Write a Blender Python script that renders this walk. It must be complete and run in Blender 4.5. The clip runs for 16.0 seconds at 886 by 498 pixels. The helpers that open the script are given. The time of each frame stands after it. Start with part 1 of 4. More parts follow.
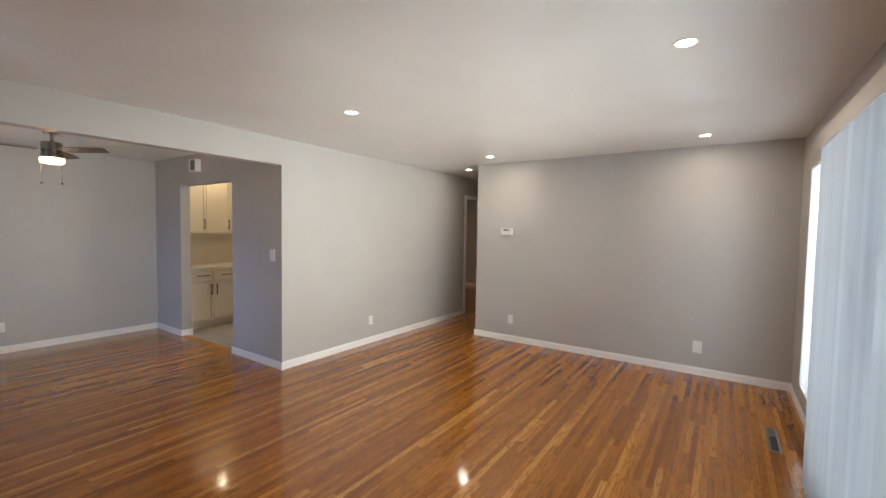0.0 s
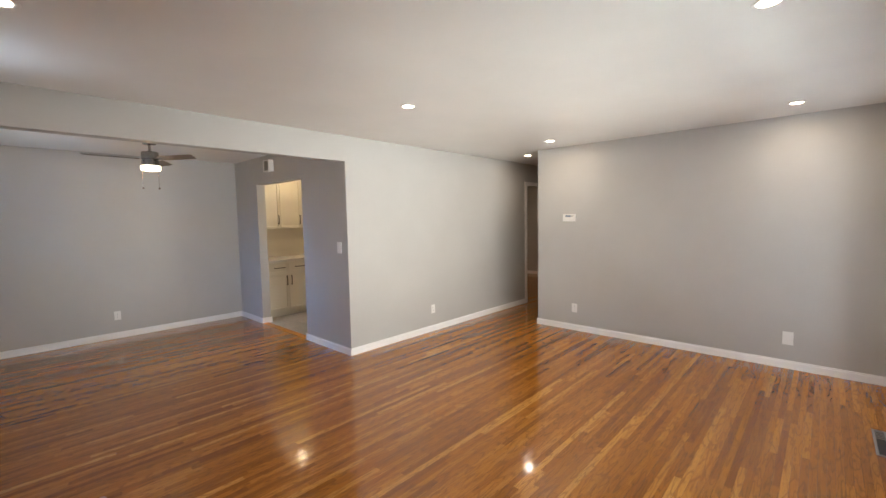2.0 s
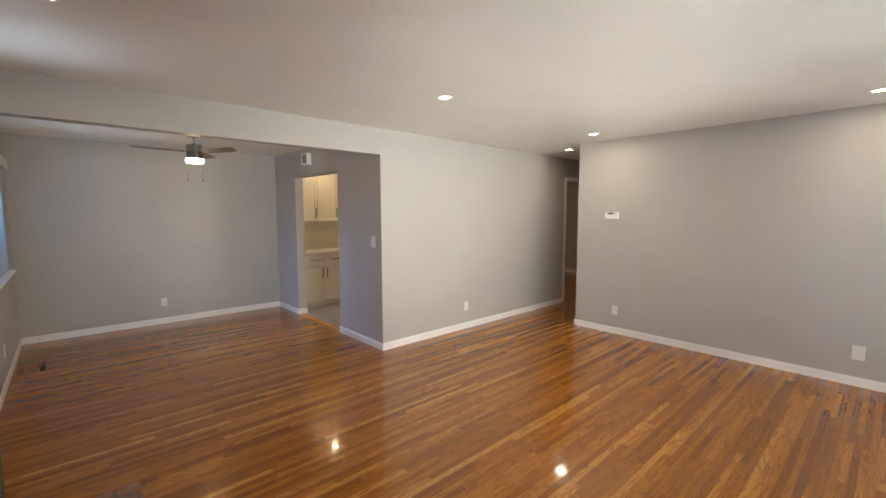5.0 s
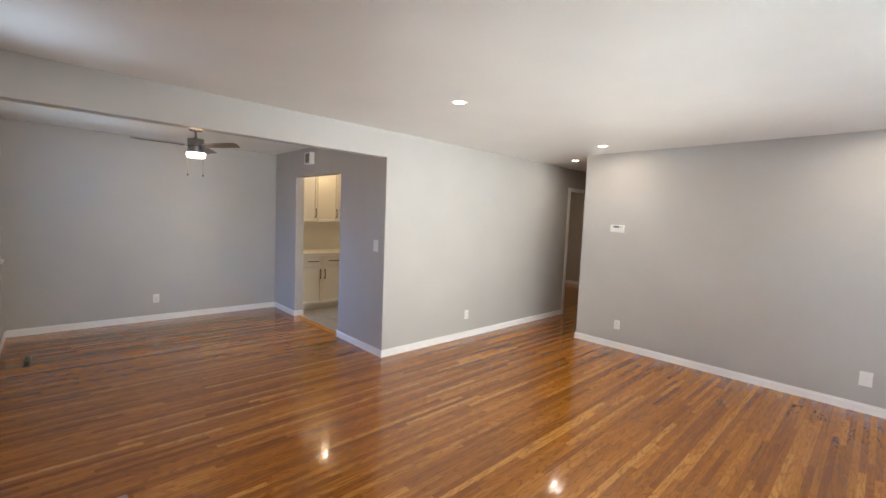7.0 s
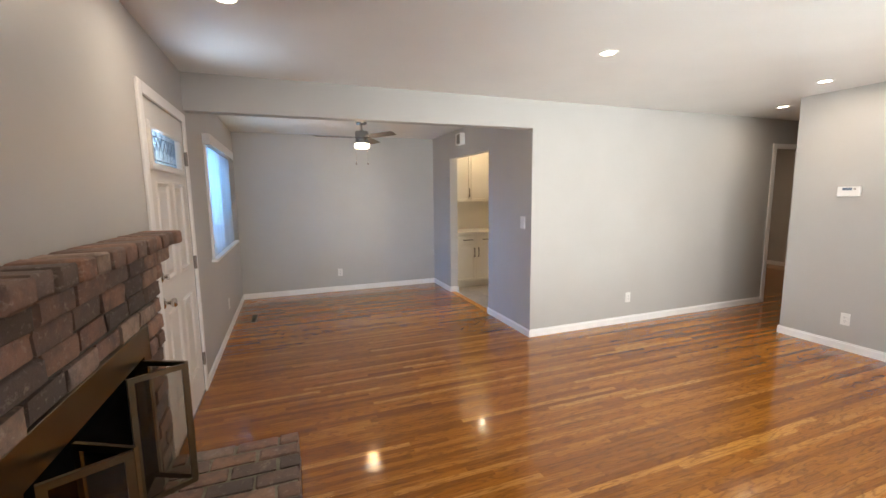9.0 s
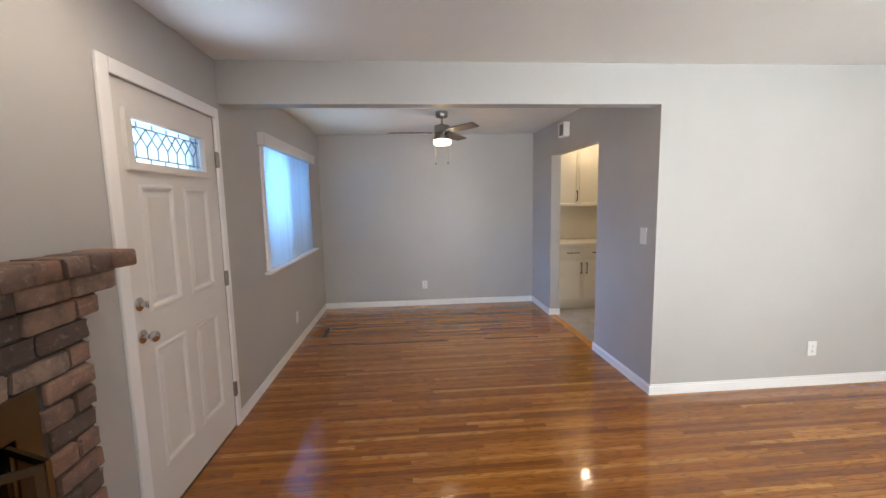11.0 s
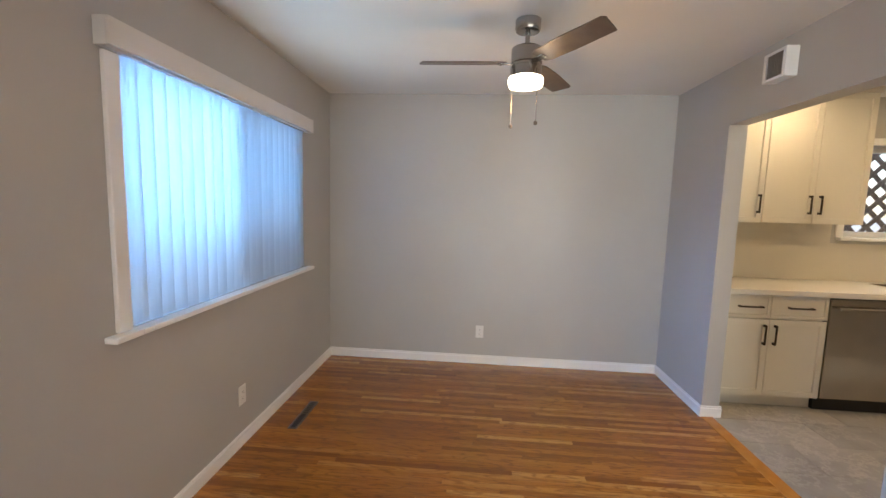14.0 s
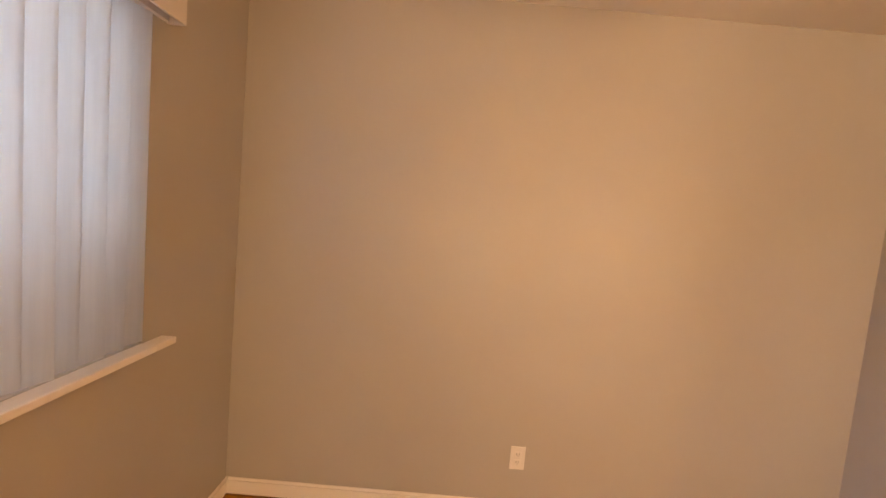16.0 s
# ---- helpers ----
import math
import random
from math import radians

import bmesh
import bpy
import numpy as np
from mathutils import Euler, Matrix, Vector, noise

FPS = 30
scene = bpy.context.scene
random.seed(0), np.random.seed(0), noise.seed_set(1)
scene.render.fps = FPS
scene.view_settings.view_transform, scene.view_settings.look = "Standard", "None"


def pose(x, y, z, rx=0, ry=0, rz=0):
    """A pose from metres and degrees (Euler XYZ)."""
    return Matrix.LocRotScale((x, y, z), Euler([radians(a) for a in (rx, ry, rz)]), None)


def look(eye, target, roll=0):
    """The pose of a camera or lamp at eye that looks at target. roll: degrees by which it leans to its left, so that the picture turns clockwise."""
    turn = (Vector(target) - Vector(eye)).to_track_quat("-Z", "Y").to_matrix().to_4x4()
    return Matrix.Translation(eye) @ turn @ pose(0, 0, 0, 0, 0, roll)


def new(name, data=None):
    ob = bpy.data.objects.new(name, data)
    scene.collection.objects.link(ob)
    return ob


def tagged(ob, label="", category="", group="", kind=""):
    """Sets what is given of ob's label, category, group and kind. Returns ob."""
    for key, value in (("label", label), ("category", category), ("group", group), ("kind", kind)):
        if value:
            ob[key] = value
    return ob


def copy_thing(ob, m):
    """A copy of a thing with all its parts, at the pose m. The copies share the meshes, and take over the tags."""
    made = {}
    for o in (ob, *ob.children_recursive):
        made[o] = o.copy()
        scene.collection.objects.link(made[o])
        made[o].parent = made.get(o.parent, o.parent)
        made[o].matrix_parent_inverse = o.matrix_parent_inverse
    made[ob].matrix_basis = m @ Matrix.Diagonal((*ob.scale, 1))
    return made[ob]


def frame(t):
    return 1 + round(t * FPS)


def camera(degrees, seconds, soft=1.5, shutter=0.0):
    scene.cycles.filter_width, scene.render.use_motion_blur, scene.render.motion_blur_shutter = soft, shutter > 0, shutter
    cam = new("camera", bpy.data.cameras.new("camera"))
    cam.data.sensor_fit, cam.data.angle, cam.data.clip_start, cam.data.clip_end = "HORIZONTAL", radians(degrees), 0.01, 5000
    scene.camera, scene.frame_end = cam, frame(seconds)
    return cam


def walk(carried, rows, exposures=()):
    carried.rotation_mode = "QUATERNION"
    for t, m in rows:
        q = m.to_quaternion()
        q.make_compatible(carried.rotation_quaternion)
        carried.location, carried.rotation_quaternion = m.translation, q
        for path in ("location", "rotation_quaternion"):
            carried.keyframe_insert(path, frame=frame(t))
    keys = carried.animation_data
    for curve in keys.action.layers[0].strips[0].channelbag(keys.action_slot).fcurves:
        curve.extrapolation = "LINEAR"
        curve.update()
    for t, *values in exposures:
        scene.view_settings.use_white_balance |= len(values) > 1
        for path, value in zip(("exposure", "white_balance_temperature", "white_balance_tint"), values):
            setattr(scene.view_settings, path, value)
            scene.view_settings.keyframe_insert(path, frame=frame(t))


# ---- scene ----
cam = camera(94.0, 16.0)
PATH = [
    (0, (0.405, -3.845, 1.522), (2.055, -2.718, 1.426), 0.9),
    (0.5, (0.402, -3.838, 1.52), (2.029, -2.682, 1.403), 0.5),
    (1, (0.398, -3.831, 1.524), (2.012, -2.658, 1.399), 0.1),
    (1.5, (0.399, -3.857, 1.522), (1.961, -2.616, 1.396), -0.6),
    (2, (0.403, -3.87, 1.532), (1.865, -2.514, 1.381), -1.0),
    (2.5, (0.388, -3.864, 1.492), (1.697, -2.363, 1.316), -1.5),
    (3, (0.382, -3.779, 1.51), (1.872, -2.447, 1.438), -0.1),
    (3.5, (0.422, -3.742, 1.509), (2.165, -2.765, 1.42), 0.2),
    (4, (0.434, -3.7, 1.497), (2.176, -2.728, 1.352), 1.7),
    (4.5, (0.456, -3.745, 1.482), (1.946, -2.42, 1.331), 0.3),
    (4.7, (0.49, -3.804, 1.532), (1.838, -2.34, 1.344), -0.6),
    (6.8, (0.451, -3.694, 1.549), (1.818, -2.239, 1.43), 2.1),
    (7, (0.465, -3.657, 1.551), (1.828, -2.202, 1.4), 2.3),
    (7.5, (0.555, -3.653, 1.556), (1.727, -2.043, 1.368), 0.8),
    (8, (0.631, -3.676, 1.547), (1.601, -1.94, 1.339), -0.7),
    (8.5, (0.673, -3.708, 1.53), (1.496, -1.9, 1.297), -1.2),
    (9, (0.683, -3.661, 1.516), (1.379, -1.804, 1.256), -0.7),
    (9.5, (0.765, -3.508, 1.515), (1.493, -1.658, 1.291), 2.3),
    (10, (0.892, -3.358, 1.53), (1.498, -1.467, 1.296), -0.6),
    (10.2, (0.97, -3.286, 1.524), (1.453, -1.359, 1.291), -1.2),
    (12.3, (1.353, -2.035, 1.502), (1.392, -0.048, 1.274), -0.4),
    (12.5, (1.34, -1.897, 1.496), (1.394, 0.09, 1.275), 0.8),
    (13, (1.4, -1.55, 1.505), (1.533, 0.434, 1.293), -1.0),
    (13.5, (1.439, -1.16, 1.483), (1.246, 0.82, 1.282), -0.8),
    (14, (1.364, -0.731, 1.472), (1.206, 1.251, 1.257), 1.6),
    (14.2, (1.383, -0.566, 1.469), (1.320, 1.422, 1.257), 0.5),
    (14.5, (1.38, -0.279, 1.459), (1.275, 1.711, 1.295), 0.6),
    (15, (1.237, 0.18, 1.434), (1.046, 2.167, 1.312), 2.9),
    (15.5, (1.109, 0.596, 1.456), (1.11, 2.592, 1.332), 2.8),
    (16, (0.966, 1.083, 1.45), (0.972, 3.077, 1.293), 5.1),
]
EXPOSURES = [(0.0, 0.8, 6250, 10), (1.5, 0.88, 6250, 10), (2.5, 1.06, 6300, 10), (3.5, 0.77, 6100, 10), (4.5, 0.8, 6600, 10), (7.0, 1.08, 6050, 10), (9.0, 1.23, 6150, 10), (10.0, 1.18, 6100, 10), (12.5, 1.13, 5650, 10),
             (14.0, 1.29, 6300, 10), (14.5, 1.2, 6700, 12), (15.0, 1.02, 9000, 23), (15.5, 1.08, 13500, 33), (16.0, 1.28, 22500, 39)]
walk(cam, [(t, look(eye, target, roll)) for t, eye, target, roll in PATH], EXPOSURES)

# ---- world, daylight and exposure ----
world = bpy.data.worlds.new("sky")
scene.world = world
world.use_nodes = True
wn = world.node_tree
sky = wn.nodes.new("ShaderNodeTexSky")
sky.sky_type = "NISHITA"
sky.sun_disc = False
sky.sun_elevation = radians(50)
sky.sun_rotation = radians(350)
wn.nodes["Background"].inputs["Strength"].default_value = 0.15
wn.links.new(sky.outputs["Color"], wn.nodes["Background"].inputs["Color"])

sun_data = bpy.data.lights.new("sun", "SUN")
sun_data.energy, sun_data.angle, sun_data.color = 2.5, radians(0.5), (1.0, 0.95, 0.88)
sun = new("sun", sun_data)
sun.matrix_world = look((5, 14, 16), (4, 0, 0))


def sky_lamp(name, m, wide, high, watts, colour, spread=180):
    data = bpy.data.lights.new(name, "AREA")
    data.shape, data.size, data.size_y, data.energy, data.color = "RECTANGLE", wide, high, watts, colour
    data.spread = radians(spread)
    ob = new(name, data)
    ob.matrix_world = m
    return ob


sky_lamp("daylight_patio_door", look((2.35, -5.0, 1.0), (2.9, -1.5, 2.9)), 2.6, 2.0, 46, (0.92, 0.97, 0.92), 115)
sky_lamp("daylight_patio_opening", look((2.35, -4.06, 1.25), (3.0, 0.0, 1.6)), 2.0, 1.3, 6.5, (1.0, 0.94, 0.80), 100)
sky_lamp("daylight_tall_opening", look((4.33, -4.36, 1.2), (4.0, 0.0, 1.9)), 0.9, 1.4, 9, (1.0, 0.94, 0.80), 88)
sky_lamp("daylight_tall_window", look((4.33, -4.95, 1.3), (4.33, 0, 1.2)), 1.0, 1.7, 30, (0.95, 0.98, 1.0))
sky_lamp("daylight_dining_window", look((-0.26, 1.6, 1.78), (3, 1.6, 1.78)), 2.2, 1.0, 34, (0.18, 0.49, 1.0))
sky_lamp("daylight_dining_upward", look((0.075, 1.6, 1.45), (1.0, 1.6, 2.6)), 1.5, 0.06, 1.1, (0.86, 1.0, 0.97), 100)
sky_lamp("daylight_dining_downward", look((0.075, 1.6, 1.5), (3.0, 1.6, 0.3)), 1.5, 0.06, 3.0, (0.26, 0.52, 1.0), 66)
sky_lamp("daylight_door_light", look((0.03, -0.59, 1.82), (0.45, -0.72, 2.44)), 0.55, 0.06, 0.45, (0.72, 0.86, 1.0), 80)
WARM = (1.0, 0.81, 0.60)


def down_lamp(name, x, y, z, radius, watts, colour):
    data = bpy.data.lights.new(name, "AREA")
    data.shape, data.size, data.energy, data.color = "DISK", radius * 2, watts, colour
    ob = new(name, data)
    ob.matrix_world = look((x, y, z), (x, y + 0.0001, z - 1))
    return ob


LAMPS = [(2.745, -3.65), (2.745, -1.34), (5.02, -3.65), (5.05, -1.365), (0.47, -1.37), (0.47, -3.65)]
for lx, ly in LAMPS:
    down_lamp("downlight_glow", lx, ly, 2.428, 0.042, 2.9, WARM)
down_lamp("downlight_glow", 5.9, -0.545, 2.428, 0.05, 1.6, WARM)
# added lamp, out of view, to brighten the room behind the hall doorway
down_lamp("downlight_glow", 8.6, 1.4, 2.428, 0.05, 4.0, (1.0, 0.72, 0.45))
KITCHEN_LAMPS = [(3.64, 2.42), (5.0, 2.3), (4.3, 1.1)]
for (lx, ly), watts in zip(KITCHEN_LAMPS, (2.0, 3.2, 6.8)):
    down_lamp("kitchen_glow", lx, ly, 2.428, 0.042, watts, (1.0, 0.70, 0.36))
fan_lamp = bpy.data.lights.new("fan_glow", "POINT")
fan_lamp.energy, fan_lamp.shadow_soft_size, fan_lamp.color = 3.2, 0.06, (1.0, 0.58, 0.24)
new("fan_glow", fan_lamp).location = (1.595, 1.57, 2.03)


# ---- materials ----
def material(name, rough=0.5, metal=0.0):
    m = bpy.data.materials.new(name)
    m.use_nodes = True
    b = m.node_tree.nodes["Principled BSDF"]
    b.inputs["Roughness"].default_value, b.inputs["Metallic"].default_value = rough, metal
    return m, m.node_tree, b


def nd(t, kind, **inputs):
    n = t.nodes.new(kind)
    for k, v in inputs.items():
        n.inputs[k.replace("_", " ")].default_value = v
    return n


def ramp(t, fac, *stops):
    r = t.nodes.new("ShaderNodeValToRGB")
    while len(r.color_ramp.elements) < len(stops):
        r.color_ramp.elements.new(0.5)
    for e, (p, c) in zip(r.color_ramp.elements, stops):
        e.position, e.color = p, (*c, 1)
    t.links.new(fac, r.inputs["Fac"])
    return r.outputs["Color"]


def mixed(t, fac, a, b, mode="MIX"):
    n = t.nodes.new("ShaderNodeMix")
    n.data_type, n.blend_type = "RGBA", mode
    for sock, v in ((n.inputs[0], fac), (n.inputs[6], a), (n.inputs[7], b)):
        if isinstance(v, bpy.types.NodeSocket):
            t.links.new(v, sock)
        else:
            sock.default_value = v if isinstance(v, (int, float)) else (*v, 1)
    return n.outputs[2]


def coords(t, scale=(1, 1, 1)):
    """World-size coordinates, the same on every piece."""
    g = t.nodes.new("ShaderNodeNewGeometry")
    m = t.nodes.new("ShaderNodeMapping")
    m.inputs["Scale"].default_value = scale
    t.links.new(g.outputs["Position"], m.inputs["Vector"])
    return m.outputs["Vector"]


def noise_of(t, vec, scale, detail=4, rough=0.55, out="Fac"):
    n = nd(t, "ShaderNodeTexNoise", Scale=scale, Detail=detail, Roughness=rough)
    t.links.new(vec, n.inputs["Vector"])
    return n.outputs[out]


def bump(t, b, height, strength, distance=0.002):
    n = nd(t, "ShaderNodeBump", Strength=strength, Distance=distance)
    t.links.new(height, n.inputs["Height"])
    t.links.new(n.outputs["Normal"], b.inputs["Normal"])


def paint(name, colour, rough=0.5, texture=0.12, spread=0.03):
    m, t, b = material(name, rough)
    v = coords(t)
    dark = tuple(c * (1 - spread) for c in colour)
    light = tuple(min(1, c * (1 + spread)) for c in colour)
    col = ramp(t, noise_of(t, v, 1.7, 5), (0.3, dark), (0.7, light))
    t.links.new(col, b.inputs["Base Color"])
    bump(t, b, noise_of(t, v, 160, 3), texture, 0.0015)
    return m


M_WALL = paint("grey_wall_paint", (0.48, 0.467, 0.452), 0.42, 0.16)
M_CEIL = paint("white_ceiling_paint", (0.78, 0.765, 0.74), 0.35, 0.2)
M_TRIM = paint("white_trim_paint", (0.89, 0.88, 0.87), 0.3, 0.05)
M_DOOR = paint("white_door_paint", (0.74, 0.715, 0.68), 0.35, 0.06)
M_PLASTIC = paint("white_plastic", (0.80, 0.79, 0.77), 0.3, 0.0, 0.01)
M_CABINET = paint("cream_cabinet_paint", (0.75, 0.72, 0.65), 0.32, 0.03)
M_COUNTER = paint("white_quartz", (0.78, 0.76, 0.72), 0.2, 0.0)
M_SPLASH = paint("cream_backsplash", (0.70, 0.66, 0.58), 0.25, 0.03)
M_VALANCE = paint("blind_valance_vinyl", (0.74, 0.72, 0.70), 0.4, 0.02)
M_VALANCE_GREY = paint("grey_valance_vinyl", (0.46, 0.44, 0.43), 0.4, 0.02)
M_BLACK = paint("black_shadow_gap", (0.012, 0.012, 0.013), 0.5, 0.0)
M_SOOT = paint("sooty_firebox", (0.018, 0.017, 0.016), 0.9, 0.5, 0.3)
M_OUT = paint("concrete_outside", (0.35, 0.34, 0.32), 0.85, 0.3, 0.1)
M_GLASSFRAME = paint("white_vinyl_frame", (0.75, 0.75, 0.75), 0.35, 0.0)


def floor_wood(name, island):
    m, t, b = material(name, 0.2)
    if island:
        rnd = t.nodes.new("ShaderNodeNewGeometry").outputs["Random Per Island"]
    else:
        rnd = t.nodes.new("ShaderNodeObjectInfo").outputs["Random"]
    shift = t.nodes.new("ShaderNodeVectorMath")
    shift.operation = "MULTIPLY_ADD"
    comb = t.nodes.new("ShaderNodeCombineXYZ")
    for i in range(3):
        t.links.new(rnd, comb.inputs[i])
    t.links.new(comb.outputs["Vector"], shift.inputs[0])
    shift.inputs[1].default_value = (37.0, 91.0, 53.0)
    t.links.new(coords(t, (0.4, 13, 1)), shift.inputs[2])
    v = shift.outputs["Vector"]
    base = ramp(t, rnd, (0.0, (0.22, 0.068, 0.005)), (0.10, (0.27, 0.090, 0.007)), (0.45, (0.345, 0.124, 0.011)),
                (0.75, (0.41, 0.155, 0.016)), (0.92, (0.49, 0.199, 0.027)), (1.0, (0.58, 0.265, 0.046)))
    # figure of flat-sawn oak: long nested loops, the level lines of a stretched noise
    loops = t.nodes.new("ShaderNodeMapping")
    loops.inputs["Scale"].default_value = (5.0, 1.0, 1.0)
    t.links.new(v, loops.inputs["Vector"])
    rings = t.nodes.new("ShaderNodeMath")
    rings.operation = "MULTIPLY"
    t.links.new(noise_of(t, loops.outputs["Vector"], 1.3, 2, 0.45), rings.inputs[0])
    rings.inputs[1].default_value = 44.0
    wave_of = t.nodes.new("ShaderNodeMath")
    wave_of.operation = "SINE"
    t.links.new(rings.outputs[0], wave_of.inputs[0])
    figure = ramp(t, wave_of.outputs[0], (0.0, (0, 0, 0)), (0.55, (0.10, 0.10, 0.10)), (1.0, (0.52, 0.52, 0.52)))
    col = mixed(t, figure, base, (0.15, 0.050, 0.007))
    grain = noise_of(t, v, 5, 5, 0.7)
    col = mixed(t, ramp(t, grain, (0.34, (0.34, 0.34, 0.34)), (0.46, (0, 0, 0))), col, (0.16, 0.052, 0.006))
    col = mixed(t, ramp(t, grain, (0.56, (0, 0, 0)), (0.76, (0.4, 0.4, 0.4))), col, (0.60, 0.29, 0.06))
    # open pores, and dark mineral streaks that stay within one strip
    pores = t.nodes.new("ShaderNodeMapping")
    pores.inputs["Scale"].default_value = (14.0, 5.0, 1.0)
    t.links.new(v, pores.inputs["Vector"])
    col = mixed(t, ramp(t, noise_of(t, pores.outputs["Vector"], 3.2, 4, 0.7), (0.38, (0.28, 0.28, 0.28)), (0.50, (0, 0, 0))), col, (0.11, 0.036, 0.006))
    streak = noise_of(t, v, 3.1, 4, 0.62)
    col = mixed(t, ramp(t, streak, (0.67, (0, 0, 0)), (0.74, (0.65, 0.65, 0.65))), col, (0.06, 0.022, 0.006))
    t.links.new(col, b.inputs["Base Color"])
    # worn gloss lacquer: a soft sheen of the wood under a clear, slightly wavy coat
    rough = ramp(t, noise_of(t, coords(t, (1, 1, 1)), 5, 4), (0.3, (0.16, 0.16, 0.16)), (0.7, (0.26, 0.26, 0.26)))
    t.links.new(rough, b.inputs["Roughness"])
    b.inputs["Specular IOR Level"].default_value = 0.18
    b.inputs["Coat Weight"].default_value = 0.65
    b.inputs["Coat Roughness"].default_value = 0.075
    b.inputs["Coat IOR"].default_value = 1.5
    bump(t, b, noise_of(t, coords(t, (1.5, 16, 1)), 2.4, 1), 0.18, 0.0012)
    wave = nd(t, "ShaderNodeBump", Strength=0.28, Distance=0.0014)
    t.links.new(noise_of(t, coords(t, (1.6, 8, 1)), 2.4, 0), wave.inputs["Height"])
    t.links.new(wave.outputs["Normal"], b.inputs["Coat Normal"])
    return m


M_PLANK = floor_wood("oak_strip", False)
M_PLANKS = floor_wood("oak_strips_joined", True)


def brick_mat(name, island=False):
    m, t, b = material(name, 0.85)
    rnd = (t.nodes.new("ShaderNodeNewGeometry").outputs["Random Per Island"] if island
           else t.nodes.new("ShaderNodeObjectInfo").outputs["Random"])
    base = ramp(t, rnd, (0.0, (0.085, 0.066, 0.058)), (0.25, (0.16, 0.112, 0.09)), (0.6, (0.28, 0.155, 0.108)),
                (0.85, (0.31, 0.195, 0.14)), (1.0, (0.34, 0.26, 0.205)))
    v = coords(t)
    blot = noise_of(t, v, 13, 5, 0.65)
    col = mixed(t, ramp(t, blot, (0.40, (0, 0, 0)), (0.66, (0.7, 0.7, 0.7))), base, (0.095, 0.078, 0.074))
    pale = noise_of(t, coords(t, (1, 1, 1.4)), 34, 5, 0.7)
    col = mixed(t, ramp(t, pale, (0.56, (0, 0, 0)), (0.74, (0.55, 0.55, 0.55))), col, (0.46, 0.39, 0.34))
    t.links.new(col, b.inputs["Base Color"])
    bump(t, b, noise_of(t, v, 60, 6, 0.7), 0.6, 0.006)
    return m


M_BRICK = brick_mat("used_brick")


def grit(name, a, b_, rough, scale, strength):
    m, t, b = material(name, rough)
    v = coords(t)
    t.links.new(ramp(t, noise_of(t, v, scale, 6, 0.65), (0.3, a), (0.7, b_)), b.inputs["Base Color"])
    bump(t, b, noise_of(t, v, scale * 6, 5), strength, 0.004)
    return m


M_SAND = grit("sandy_mortar", (0.15, 0.14, 0.105), (0.26, 0.245, 0.19), 0.95, 20, 0.6)
M_MORTAR = grit("grey_mortar", (0.045, 0.04, 0.036), (0.10, 0.09, 0.078), 0.95, 20, 0.6)


def stone_tile(name):
    """Grey stone-look tile: clouded, with pale veins, each tile its own shade."""
    m, t, b = material(name, 0.3)
    rnd = t.nodes.new("ShaderNodeObjectInfo").outputs["Random"]
    v = coords(t)
    cloud = ramp(t, noise_of(t, v, 3.2, 6, 0.65), (0.32, (0.28, 0.265, 0.24)), (0.68, (0.42, 0.40, 0.365)))
    vein = ramp(t, noise_of(t, v, 2.3, 8, 0.72), (0.475, (0, 0, 0)), (0.50, (0.55, 0.55, 0.55)), (0.525, (0, 0, 0)))
    col = mixed(t, vein, cloud, (0.56, 0.53, 0.48))
    col = mixed(t, 1.0, col, ramp(t, rnd, (0.0, (0.86, 0.86, 0.86)), (1.0, (1.08, 1.07, 1.05))), "MULTIPLY")
    t.links.new(col, b.inputs["Base Color"])
    bump(t, b, noise_of(t, v, 40, 4), 0.08, 0.002)
    return m


M_STONE = stone_tile("grey_stone_tile")
M_JOINT = grit("grey_tile_joint", (0.16, 0.15, 0.135), (0.22, 0.205, 0.185), 0.8, 12, 0.1)


def metal(name, colour, rough, spread=0.08):
    m, t, b = material(name, rough, 1.0)
    n = noise_of(t, coords(t), 9, 2)
    t.links.new(ramp(t, n, (0.3, tuple(c * (1 - spread) for c in colour)), (0.7, colour)), b.inputs["Base Color"])
    return m


M_NICKEL = metal("brushed_nickel", (0.36, 0.345, 0.33), 0.22)
M_CHROME = metal("polished_nickel", (0.66, 0.63, 0.60), 0.12)
M_STEEL = metal("stainless_steel", (0.46, 0.42, 0.365), 0.27)
M_BRASS = metal("aged_brass", (0.19, 0.158, 0.10), 0.28)
M_SATIN = metal("satin_hinge_metal", (0.30, 0.27, 0.25), 0.35)
M_BRONZE = metal("dark_bronze", (0.20, 0.16, 0.13), 0.35)
M_PULL = metal("oiled_bronze_pull", (0.085, 0.068, 0.055), 0.38)
M_REGISTER = metal("grey_register_metal", (0.45, 0.42, 0.38), 0.4)
M_REGISTER_DARK = metal("brown_register_metal", (0.27, 0.22, 0.17), 0.4)
M_LEAD = metal("lead_came", (0.20, 0.26, 0.34), 0.4)
M_STRIP = grit("honey_oak_strip", (0.40, 0.155, 0.022), (0.52, 0.225, 0.04), 0.2, 7, 0.05)
M_BLADE = grit("weathered_walnut_blade", (0.065, 0.048, 0.038), (0.12, 0.09, 0.072), 0.45, 9, 0.1)


